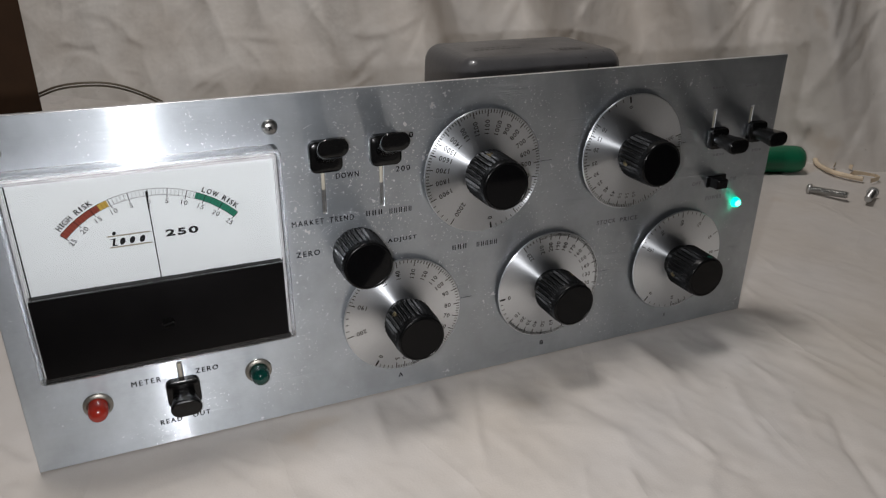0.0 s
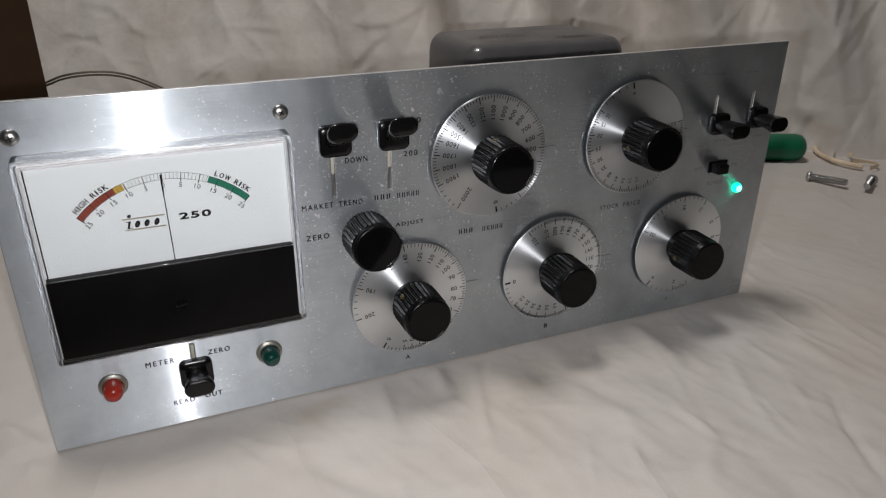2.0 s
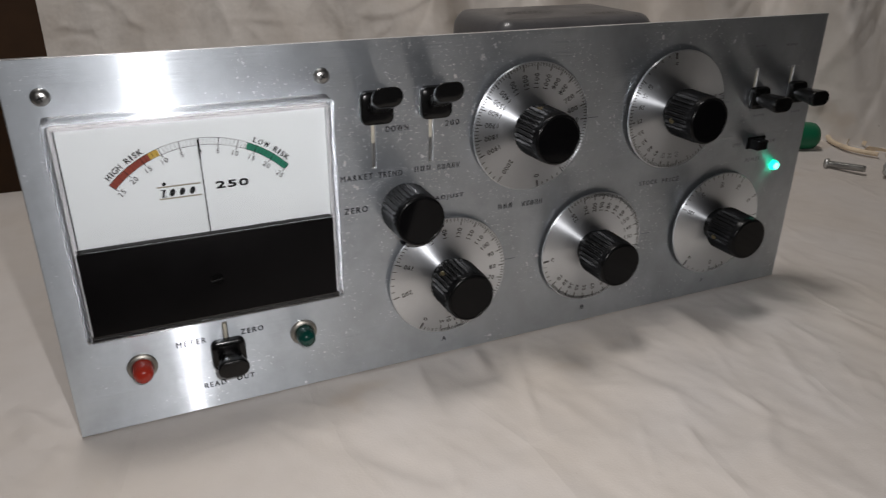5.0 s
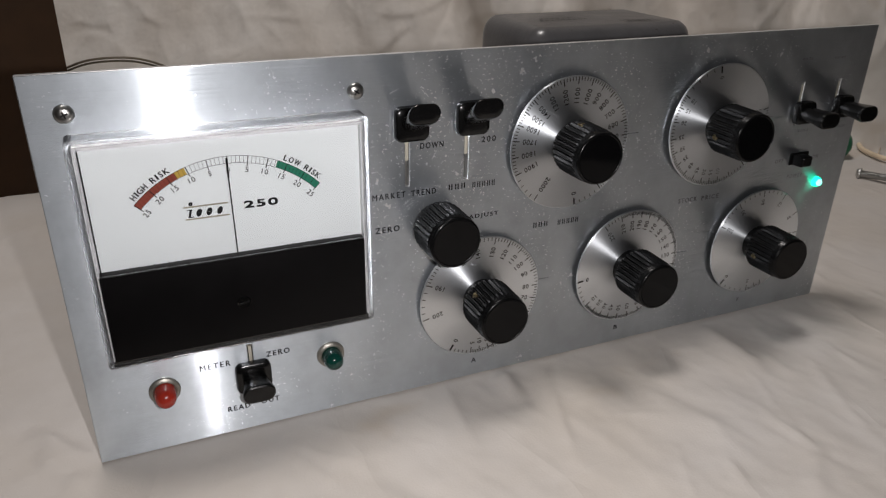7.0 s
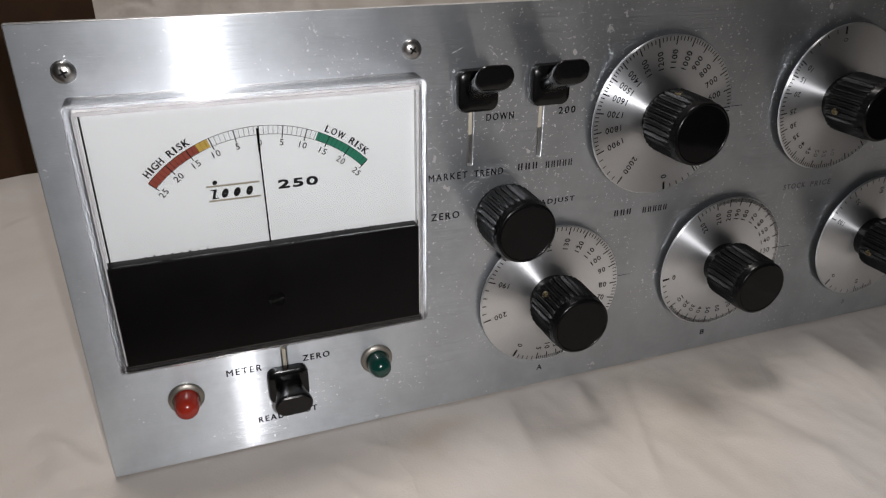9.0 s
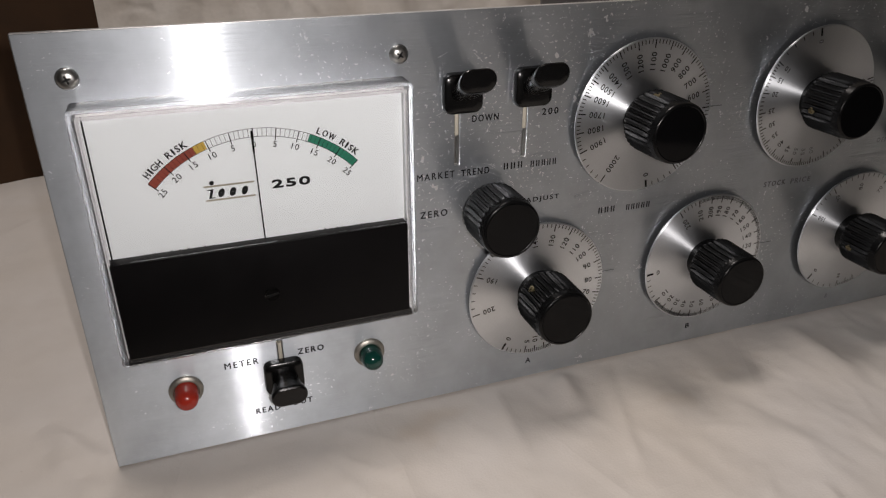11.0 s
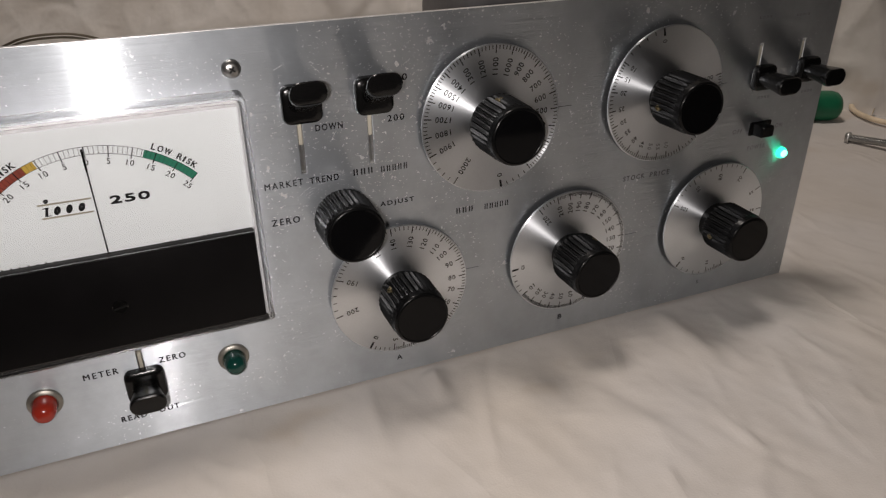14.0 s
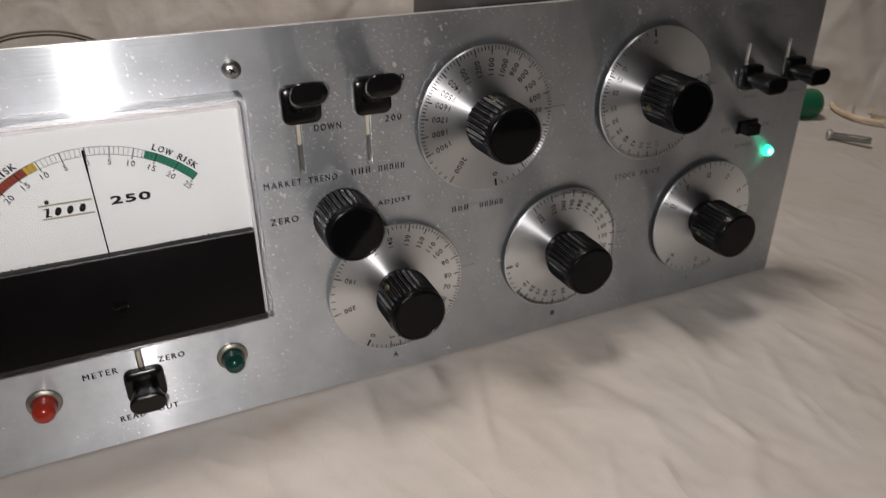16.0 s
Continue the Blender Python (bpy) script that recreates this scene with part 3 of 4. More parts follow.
# the lettering on the plate: text, left end, right end, middle height, height of the letters
for body, x0, x1, z, h in (("MARKET", 0.1342, 0.1505, 0.1124, 0.0029), ("TREND", 0.1535, 0.1662, 0.1122, 0.0029), ("DOWN", 0.1580, 0.1697, 0.1350, 0.0029),
                           ("UP", 0.1578, 0.1636, 0.1522, 0.0029), ("00", 0.1936, 0.1992, 0.1522, 0.0029), ("200", 0.1896, 0.1972, 0.1350, 0.0029),
                           ("ZERO", 0.1352, 0.1474, 0.0955, 0.0031), ("ADJUST", 0.1842, 0.2006, 0.0953, 0.0029), ("METER", 0.0484, 0.0622, 0.0397, 0.0030),
                           ("ZERO", 0.0790, 0.0902, 0.0402, 0.0029), ("READ", 0.0585, 0.0690, 0.0136, 0.0029), ("OUT", 0.0745, 0.0832, 0.0140, 0.0029),
                           ("STOCK", 0.3168, 0.3302, 0.0855, 0.0028), ("PRICE", 0.3336, 0.3462, 0.0852, 0.0028), ("POWER", 0.3985, 0.4112, 0.0902, 0.0026),
                           ("OFF", 0.3858, 0.3925, 0.1012, 0.0025), ("ON", 0.4160, 0.4208, 0.1010, 0.0025),
                           ("A", 0.1886, 0.1914, 0.0096, 0.0030), ("B", 0.2828, 0.2852, 0.0096, 0.0029)):
    bm = bmesh.new()
    add_words(bm, body, 0, 0, h, x1 - x0, spacing=1.35)
    for k in (-1, 1):
        bold = 0.00010 if x0 < 0.1 else 0.00006
        add_words(bm, body, bold * k, 0.6 * bold * k, h, x1 - x0, z=0.00002 * k, spacing=1.35)
    # paler ink towards the right, where glare over the plate is painted in
    ink = GLARE_PALE_INK if x0 > 0.38 else GLARE_INK if x0 > 0.3 else INK if x0 < 0.1 else PLATE_INK
    part("lettering", print_mesh(bm, "lettering", ink), ink, plate, m=on_panel((x0 + x1) / 2, z, 0.00012))


def letter_bars(count, width, height, ink):
    """Plain bars in place of a name or of writing that cannot be read."""
    bm = bmesh.new()
    pitch = width / count
    for k in range(count):
        for side in (-0.2, 0.2):
            add_bar(bm, -width / 2 + pitch * (k + 0.5 + side), 0, pitch * 0.20, height)
    return print_mesh(bm, "lettering", ink)


for count, x0, x1, z, h in ((3, 0.1722, 0.1822, 0.1128, 0.0029), (5, 0.1850, 0.1983, 0.1124, 0.0029), (3, 0.2212, 0.2310, 0.0852, 0.0029), (5, 0.2362, 0.2500, 0.0848, 0.0029),
                            (4, 0.3985, 0.4075, 0.1188, 0.0016), (4, 0.4300, 0.4380, 0.1186, 0.0016), (4, 0.3900, 0.3985, 0.1612, 0.0014), (5, 0.4150, 0.4245, 0.1606, 0.0014),
                            (1, 0.3777, 0.3800, 0.0094, 0.0026)):
    # the same glare-greyed inks for the bars on the right
    ink = GLARE_PALE_INK if x0 > 0.38 else GLARE_INK if x0 > 0.3 else PLATE_INK
    part("lettering", letter_bars(count, x1 - x0, h, ink), ink, plate, m=on_panel((x0 + x1) / 2, z, 0.00012))

# hair scratches round the zero knob and beside the lever switches
rng = random.Random(77)
bm = bmesh.new()
for k in range(26):
    around = k < 15
    r, a, da = (rng.uniform(0.0148, 0.0185), rng.uniform(70, 150), rng.uniform(3, 9)) if around else (0.05, rng.uniform(-40, 220), rng.uniform(0.8, 2.5))
    cx, cz = (0.1655, 0.0955) if around else (0.168 + rng.uniform(-0.03, 0.03) - r * math.cos(radians(a)), 0.136 + rng.uniform(-0.02, 0.028) - r * math.sin(radians(a)))
    for q in range(4):
        b0, b1 = radians(a + da * q / 4 * 2), radians(a + da * (q + 1) / 4 * 2)
        drift = 1 + 0.02 * q
        p0, p1 = (cx + r * drift * math.cos(b0), cz + r * drift * math.sin(b0)), (cx + r * (drift + 0.02) * math.cos(b1), cz + r * (drift + 0.02) * math.sin(b1))
        add_bar(bm, (p0[0] + p1[0]) / 2, (p0[1] + p1[1]) / 2, math.hypot(p1[0] - p0[0], p1[1] - p0[1]), rng.uniform(0.00008, 0.00018), math.degrees(math.atan2(p1[1] - p0[1], p1[0] - p0[0])))
tagged(part("scratches", print_mesh(bm, "scratches", SCRATCH), SCRATCH, plate, "fine pale scratches", on_panel(0, 0, 0.00009)), kind="stuff")

# ---- dials and knobs ----
DIAL_R, DIAL_H = 0.0343, 0.0026
FLUTES = 33


def flute(a, r, z):
    depth = 0.00100 * min(1.0, max(0.0, (z - 0.0032) / 0.0006)) * min(1.0, max(0.0, (0.0212 - z) / 0.0012))
    return r - depth * (0.5 - 0.5 * math.cos(a * FLUTES)) ** 0.7


KNOB = finish(lathe([(0.0060, 0.0), (0.0112, 0.0), (0.0112, 0.0028), (0.0131, 0.0030), (0.0136, 0.0034), (0.0137, 0.0045), (0.0136, 0.009), (0.0135, 0.0165), (0.0135, 0.0200), (0.0132, 0.0212), (0.0130, 0.0216),
                     (0.0130, 0.0238), (0.0127, 0.0245), (0.0122, 0.0249), (0.0118, 0.02495), (0.0114, 0.0245), (0.0004, 0.0245)], FLUTES * 8, flute), "knob", BLACK, 0.9)
DISC = finish(lathe([(0.004, 0.0), (DIAL_R - 0.0006, 0.0), (DIAL_R, 0.0003), (DIAL_R, 0.0010), (DIAL_R - 0.0004, 0.0013), (0.004, 0.0013)], 160), "dial_disc", TURNED, 0.5)
DISC.materials.append(RECESS)
for face in DISC.polygons:
    face.material_index = 1 if face.normal.z < -0.5 else 0
CAP = finish(lathe([(0.0114, 0.0), (0.0114, 0.00025), (0.0002, 0.00025)], 48), "face", GLOSS, 0.3)
BUSH = finish(lathe([(0.006, 0.0), (0.0065, 0.0003), (0.0065, 0.0020), (0.006, 0.0022)], 32), "bushing", DULL_STEEL)
HUB = finish(lathe([(0.004, 0.0), (0.0105, 0.0), (0.0105, 0.0031), (0.004, 0.0031)], 40), "hub", BLACK)
GRUB = finish(lathe([(0.0016, 0.0), (0.0017, 0.0009), (0.0009, 0.0011), (0.0008, 0.0004)], 16), "grub_screw", OLD_BRASS)


def dial_scale(marks, minors, ink, r0=DIAL_R - 0.0006, bold=0):
    """Tick marks: long ones at the marked angles, shorter ones between neighbours."""
    bm = bmesh.new()
    order = list(marks.items())
    for v, a in order:
        length = 0.0036
        add_bar(bm, (r0 - length / 2) * math.cos(radians(a)), (r0 - length / 2) * math.sin(radians(a)), length, 0.0010 if v == bold else 0.00050, a)
    for (v0, a0), (v1, a1) in zip(order, order[1:]):
        gap = (a1 - a0 + 180) % 360 - 180
        n = minors(v0, v1)
        for k in range(1, n):
            a = a0 + gap * k / n
            length = 0.0023 if n == 10 and k == 5 else 0.0018
            add_bar(bm, (r0 - length / 2) * math.cos(radians(a)), (r0 - length / 2) * math.sin(radians(a)), length, 0.00026 if n == 10 else 0.00038, a)
    return print_mesh(bm, "scale", ink)


def dial_numbers(knob, marks, skip, height, lift, bars=(), wear_glare=(), greyed=()):
    """Numbers that read outwards from the hub, each a part of its own; the last two lists get paler ink, for glare."""
    for v, a in marks.items():
        if v in skip:
            continue
        bm = bmesh.new()
        r = DIAL_R - 0.0060
        if v in bars:
            r -= 0.0012
            for k in (-1, 1):
                add_bar(bm, 0.0008 * k, 0, 0.0009, 0.0018)
        else:
            r -= height * words(str(v))[2] / 2
            add_words(bm, str(v), 0, 0, height)
        ink = GLARE_PALE_INK if v in bars or v in greyed else GLARE_INK if v in wear_glare else INK
        part("numeral", print_mesh(bm, "numeral", ink), ink, knob, m=pose(r * math.cos(radians(a)), r * math.sin(radians(a)), lift, 0, 0, a))


MARKS_DOW = {0: -81, 100: -52, 200: -40, 300: -26, 400: -12, 500: 3, 600: 17, 700: 32, 800: 47, 900: 60, 1000: 73, 1100: 88, 1200: 103, 1300: 119, 1400: 134, 1500: 146, 1600: 158, 1700: 172,
             1800: 187, 1900: 203, 2000: 235}
MARKS_A = {0: -121, 5: -99, 10: -90, 15: -81, 20: -75, 30: -64, 40: -52, 50: -40, 60: -27, 70: -12, 80: 2, 90: 19, 100: 34, 110: 47, 120: 62, 130: 78, 140: 97, 150: 117, 190: 158, 200: 193}
MARKS_B = {220: 125, 210: 106, 200: 93, 190: 82, 180: 71, 170: 58, 160: 45, 150: 32, 140: 19, 130: 6, 120: -7, 110: -20, 100: -32, 90: -44, 80: -56, 70: -70, 60: -84, 50: -97, 40: -109, 30: -120, 20: -131,
           10: -143, 0: -173}
MARKS_STOCK = {0: 101, 10: 145, 15: 157, 20: 171, 25: 188, 30: 203, 35: 217, 40: 231, 45: 244, 50: 256, 55: 267, 60: 278, 70: 293, 80: 312, 90: 345, 95: 360, 100: 373}
MARKS_FAR = {0: -132, 10: -90, 20: -79, 30: -70, 50: 3, 60: 28, 70: 60, 80: 92, 90: 125, 100: 154}

for name_u, name_v, marks, minors, skip, size, grub, plain_bars in (
        (0.2384, 0.1286, MARKS_DOW, lambda p, q: 5, (), 0.0027, 100, ()),
        (0.1914, 0.0505, MARKS_A, lambda p, q: 5 if abs(p - q) < 30 else 12, (), 0.0026, 137, ()),
        (0.2848, 0.0514, MARKS_B, lambda p, q: 5 if min(p, q) == 0 or max(p, q) == 220 else 10, (), 0.0026, 60, ()),
        (0.3350, 0.1286, MARKS_STOCK, lambda p, q: 5, (70, 80), 0.0024, 190, ()),
        (0.3803, 0.0510, MARKS_FAR, lambda p, q: 1 if p in (30, 50, 60) else 5, (20, 30), 0.0025, 190, (10, 20, 30, 50, 60))):
    lift = 0.0028 if name_v < 0.1 else 0.0012
    knob = part("dial_knob", KNOB, BLACK, unit, "black fluted knob on a turned aluminium dial", on_panel(name_u, name_v, DIAL_H + 0.0008 + lift))
    knob.name = "dial_knob"
    back = -0.0008 - lift
    part("face", CAP, GLOSS, knob, m=pose(0, 0, 0.0245))
    part("hub", HUB, BLACK, knob, m=pose(0, 0, -lift - 0.0002))
    part("dial_disc", DISC, TURNED, knob, "turned aluminium dial disc with black scale", pose(0, 0, back - 0.0013 + 0.0008))
    # scale and numbers that glare washes out get the paler inks
    ink = GLARE_INK if plain_bars else INK
    tagged(part("scale", dial_scale(marks, minors, ink), ink, knob, m=pose(0, 0, back + 0.00092)), kind="stuff")
    dial_numbers(knob, marks, skip, size, back + 0.00094, plain_bars, (0, 45, 90, 95, 100) if marks is MARKS_STOCK else (80, 90) if plain_bars else range(30, 160, 10) if marks is MARKS_B else (),
                 (50, 55, 60) if marks is MARKS_STOCK else (70,) if plain_bars else ())
    part("bushing", BUSH, DULL_STEEL, knob, m=pose(0, 0, -DIAL_H - 0.0008 - lift))
    part("grub_screw", GRUB, OLD_BRASS, knob, m=pose(0, 0, 0.009, 0, 0, grub) @ pose(0.0124, 0, 0, 0, 90, 0))

# fixed index lines beside three dials
for u, v, n in ((0.2777, 0.1294, 0.0085), (0.2302, 0.0525, 0.0080), (0.3257, 0.0522, 0.0075), (0.3730, 0.1295, 0.0060)):
    bm = bmesh.new()
    add_bar(bm, 0, 0, n, 0.00028)
    part("index_line", print_mesh(bm, "index_line", INK), INK, plate, m=on_panel(u, v, 0.00012))

zero = part("zero_knob", KNOB, BLACK, unit, "black fluted knob with a glossy face", on_panel(0.1655, 0.0955, 0.0030) @ Matrix.Diagonal((0.975, 0.975, 0.945, 1)))
part("face", CAP, GLOSS, zero, m=pose(0, 0, 0.0245))

# ---- lever switches ----


def lever_switch(u, v, tilt, slot, reach=1.0, size=1.0):
    rows = ((0.0150, 0.0030, 0.0002), (0.0164, 0.0034, 0.0008), (0.0166, 0.0035, 0.0030), (0.0160, 0.0034, 0.0042), (0.0145, 0.0030, 0.0048), (0.0108, 0.0026, 0.0050))
    bm = loft([rounded_rect(w * size, (w - 0.0004) * size, r * size, z) for w, r, z in rows])
    base = part("lever_switch", bm, BLACK_FLAT, unit, "black plastic lever switch in a slot", on_panel(u, v, 0.0004))
    k = math.tan(radians(tilt))
    rows = ((0.0040, 0.0110, 0.0080), (0.0075, 0.0112, 0.0076), (0.0120, 0.0122, 0.0080), (0.0162, 0.0144, 0.0088), (0.0180, 0.0150, 0.0091), (0.0188, 0.0147, 0.0088), (0.0193, 0.0136, 0.0077), (0.0194, 0.0098, 0.0045))
    bm = loft([rounded_rect(w, h, h * 0.49, z * reach, 0.0, k * (z - 0.003)) for z, w, h in rows])
    part("handle", bm, BLACK_FLAT, base)
    x0, x1, z0, z1 = slot
    lo, hi = (-0.0182, 0.004) if tilt > 5 else (-0.004, z1 - v - 0.0015)
    part("switch_arm", box((-0.0008, lo, -0.0030), (0.0008, hi, -0.0008), 0.0002), ARM, base, "nickel-plated arm in the slot", pose((x0 + x1) / 2 - u, 0, 0))
    part("switch_body", box((-0.0045, z0 - v - 0.004, -0.026), (0.0045, z1 - v + 0.004, -0.0085)), SCREW, base, m=pose((x0 + x1) / 2 - u, 0, 0))
    return base


lever_switch(0.1526, 0.1468, 28, SLOTS[0])
lever_switch(0.1832, 0.1468, 28, SLOTS[1])
lever_switch(0.0720, 0.0312, -2, SLOTS[2], 0.90)
lever_switch(0.3976, 0.1306, -2, SLOTS[3], 1.10, 0.82)
lever_switch(0.4282, 0.1318, -2, SLOTS[4], 1.08, 0.82)

# the small power slide switch and the lit diode under it
power = part("power_switch", loft([rounded_rect(0.0150, 0.0075, 0.0008, 0.0002), rounded_rect(0.0150, 0.0075, 0.0008, 0.0006)]), BLACK_FLAT, unit, "small black power slide switch", on_panel(0.4045, 0.1014))
part("handle", loft([rounded_rect(0.0085, 0.0066, 0.0006, 0.0005), rounded_rect(0.0080, 0.0062, 0.0006, 0.0075), rounded_rect(0.0070, 0.0052, 0.0006, 0.0083)]), BLACK, power, m=pose(-0.0015, 0, 0))
led = part("indicator_diode", lathe([(0.0033, 0.0), (0.0033, 0.0010), (0.0031, 0.0019), (0.0026, 0.0026), (0.0003, 0.0032)], 28), LED_GLOW, unit, "lit green indicator diode", on_panel(0.4240, 0.0842))
part("core", lathe([(0.0022, 0.0022), (0.0022, 0.0030), (0.0017, 0.0036), (0.0008, 0.0040), (0.0001, 0.0041)], 20), LED_CORE, led, "bright pale core")

# ---- pilot lamps ----
for u, v, lens, word in ((0.0320, 0.0322, RED_LENS, "red"), (0.1102, 0.0330, GREEN_LENS, "dark green")):
    ring = part("pilot_lamp", lathe([(0.0046, 0.0), (0.0069, 0.0), (0.0070, 0.0004), (0.0068, 0.0013), (0.0061, 0.0019), (0.0053, 0.0021), (0.0049, 0.0016)], 48), BEZEL, unit,
                word + " domed pilot lamp in a dull metal bezel", on_panel(u, v))
    part("lens", lathe([(0.0048, 0.0006), (0.0048, 0.0022), (0.0048, 0.0058), (0.0046, 0.0074), (0.0041, 0.0090), (0.0032, 0.0102), (0.0019, 0.0109), (0.0004, 0.0111)], 40), lens, ring, "domed " + word + " plastic lens")

# ---- two cross-head screws over the meter ----
for u, v, turn in ((0.0140, 0.1628, 20), (0.1276, 0.1630, 55)):
    bm = lathe([(0.0043, 0.0), (0.0046, 0.0004), (0.0044, 0.0013), (0.0036, 0.0022), (0.0022, 0.0028), (0.0003, 0.0029)], 40)
    screw = part("screw", bm, SCREW, unit, "cross-head machine screw", on_panel(u, v, 0.0, turn) @ Matrix.Diagonal((0.82, 0.82, 0.9, 1)))
    # no hole is cut: the recess's shade is put into a dark cross
    cross = bmesh.new()
    for w, d in ((0.0036, 0.0008), (0.0008, 0.0036)):
        loft([rounded_rect(w, d, 0.0002, 0.0020), rounded_rect(w, d, 0.0002, 0.00302)], cross)
    part("cross_recess", cross, RECESS, screw)

# ---- the meter ----
MX0, MX1, MZ0, MZ1, MD, MASK_Z = 0.0118, 0.1302, 0.0545, 0.1548, 0.0112, 0.0983
CX, CZ = (MX0 + MX1) / 2, (MZ0 + MZ1) / 2
MW, MH = MX1 - MX0, MZ1 - MZ0


def frame_ring(profile, corner):
    """A closed rectangular ring from (inset, height) pairs that run round its section."""
    bm = loft([rounded_rect(MW - 2 * q, MH - 2 * q, max(0.0006, corner - q * 0.4), z) for q, z in profile], cap=(False, False))
    n = len(rounded_rect(1, 1, 0.1, 0))
    rings, last = bm.verts[:], (len(profile) - 1) * n
    for k in range(n):
        bm.faces.new((rings[k], rings[last + k], rings[last + (k + 1) % n], rings[(k + 1) % n]))
    return bm


meter = part("panel_meter", frame_ring([(0.0, 0.0), (0.0001, MD - 0.0022), (0.0018, MD - 0.0022), (0.0019, 0.0)], 0.0022), CLEAR, unit,
             "rectangular panel meter with a clear cover over a white scale", on_panel(CX, CZ, 0.0003), smooth=0.5)
meter.visible_shadow = False
lip = part("cover_rim", frame_ring([(0.0001, MD - 0.0021), (0.0002, MD - 0.0008), (0.0010, MD - 0.0001), (0.0016, MD), (0.0017, MD - 0.0004), (0.0022, MD - 0.0004), (0.0023, MD),
                                    (0.0032, MD - 0.0001), (0.0037, MD - 0.0008), (0.0038, MD - 0.0021)], 0.0022), RIM, meter, "polished clear rim of the cover", smooth=0.35)
lip.visible_shadow = False
pane = part("window", box((-MW / 2 + 0.0040, MASK_Z - CZ, MD - 0.0016), (MW / 2 - 0.0040, MH / 2 - 0.0040, MD - 0.0008)), PANE, meter, "clear front window")
pane.visible_shadow = False

part("scale_plate", box((-MW / 2 + 0.0030, -MH / 2 + 0.003, 0.0030), (MW / 2 - 0.0030, MH / 2 - 0.0030, 0.0048)), FACE, meter, "white enamelled scale plate")
bm = loft([rounded_rect(MW - 0.0052, MH - 0.0052, 0.0012, 0.0030), rounded_rect(MW - 0.0052, MH - 0.0052, 0.0012, 0.0094), rounded_rect(MW - 0.0068, MH - 0.0068, 0.0008, 0.0094), rounded_rect(MW - 0.0068, MH - 0.0068, 0.0008, 0.0030)], cap=(False, False))
part("inner_frame", bm, GASKET, meter, "thin grey frame round the scale")
part("black_mask", box((-MW / 2 + 0.0034, -MH / 2 + 0.0040, 0.0052), (MW / 2 - 0.0040, MASK_Z - CZ, MD + 0.0002), 0.0003), MASK, meter, "glossy black lower half of the meter")
part("mask_skirt", box((-MW / 2 + 0.0021, -MH / 2 + 0.0021, 0.0050), (MW / 2 - 0.0030, MASK_Z - CZ - 0.0010, MD - 0.0026), 0.0003), MASK, meter, "black step round the lower half")
bm = loft([[(x0, -MH / 2 + 0.0040, 0.0052), (x0, -MH / 2 + 0.0040, MD - 0.0001), (x0, -MH / 2 + 0.0036, MD - 0.0002), (x0, -MH / 2 + 0.0014, MD - 0.0003), (x0, -MH / 2 + 0.0009, MD - 0.0012), (x0, -MH / 2 + 0.0009, 0.0052)]
           for x0 in (-MW / 2 + 0.0026, MW / 2 - 0.0030)])
part("mask_bevel", bm, BEVEL_BLACK, meter, "polished black lower bevel", smooth=0.3)
# added black strip that stands in for the dark line refracted by the cover
part("refraction_strip", box((-MW / 2 + 0.0040, MASK_Z - CZ, 0.0049), (-MW / 2 + 0.0044, MH / 2 - 0.0042, MD - 0.0046), 0.0001), MASK, meter, "dark strip beside the scale for the line refracted in the cover")
FACE_H = 0.0050
ARC_X, ARC_Z, ARC_R, ARC_IN, UNIT_DEG = 0.0706 - CX, 0.0895 - CZ, 0.0520, 0.0491, 1.87


def arc_band(bm, a0, a1, r0, r1, n):
    """A piece of a ring; angles from the vertical, clockwise."""
    pts = [[bm.verts.new((ARC_X + r * math.sin(radians(a0 + (a1 - a0) * k / n)), ARC_Z + r * math.cos(radians(a0 + (a1 - a0) * k / n)), 0)) for r in (r0, r1)] for k in range(n + 1)]
    for p, q in zip(pts, pts[1:]):
        bm.faces.new((p[0], q[0], q[1], p[1]))


for name, mat, v0, v1 in (("red_band", RED_INK, -25, -13), ("yellow_band", YELLOW_INK, -13, -10.4), ("green_band", GREEN_INK, 12.4, 25)):
    bm = bmesh.new()
    arc_band(bm, v0 * UNIT_DEG, v1 * UNIT_DEG, ARC_IN, ARC_R, 16)
    part(name, print_mesh(bm, name, mat), mat, meter, m=pose(0, 0, FACE_H))

bm = bmesh.new()
arc_band(bm, -25 * UNIT_DEG, 25 * UNIT_DEG, ARC_R, ARC_R + 0.00018, 60)
arc_band(bm, -25 * UNIT_DEG, 25 * UNIT_DEG, ARC_IN - 0.00018, ARC_IN, 60)
for v in range(-25, 26):
    a, long = v * UNIT_DEG, v % 5 == 0
    r0, r1 = (ARC_IN - 0.0014 if long else ARC_IN), ARC_R
    add_bar(bm, ARC_X + (r0 + r1) / 2 * math.sin(radians(a)), ARC_Z + (r0 + r1) / 2 * math.cos(radians(a)), r1 - r0, 0.00038 if long else 0.00016, 90 - a)
tagged(part("scale", print_mesh(bm, "scale", INK), INK, meter, m=pose(0, 0, FACE_H + 0.0001)), kind="stuff")



def on_arc(name, body, a, r, height, width=None, shift=0.0, bold=0.0):
    bm = bmesh.new()
    for k in (-1, 1) if bold else (0,):
        add_words(bm, body, bold * k, 0.5 * bold * k, height, width, z=0.00002 * k)
    part(name, print_mesh(bm, name, INK), INK, meter, m=pose(ARC_X + shift + r * math.sin(radians(a)), ARC_Z + r * math.cos(radians(a)), FACE_H + 0.0001, 0, 0, -a))


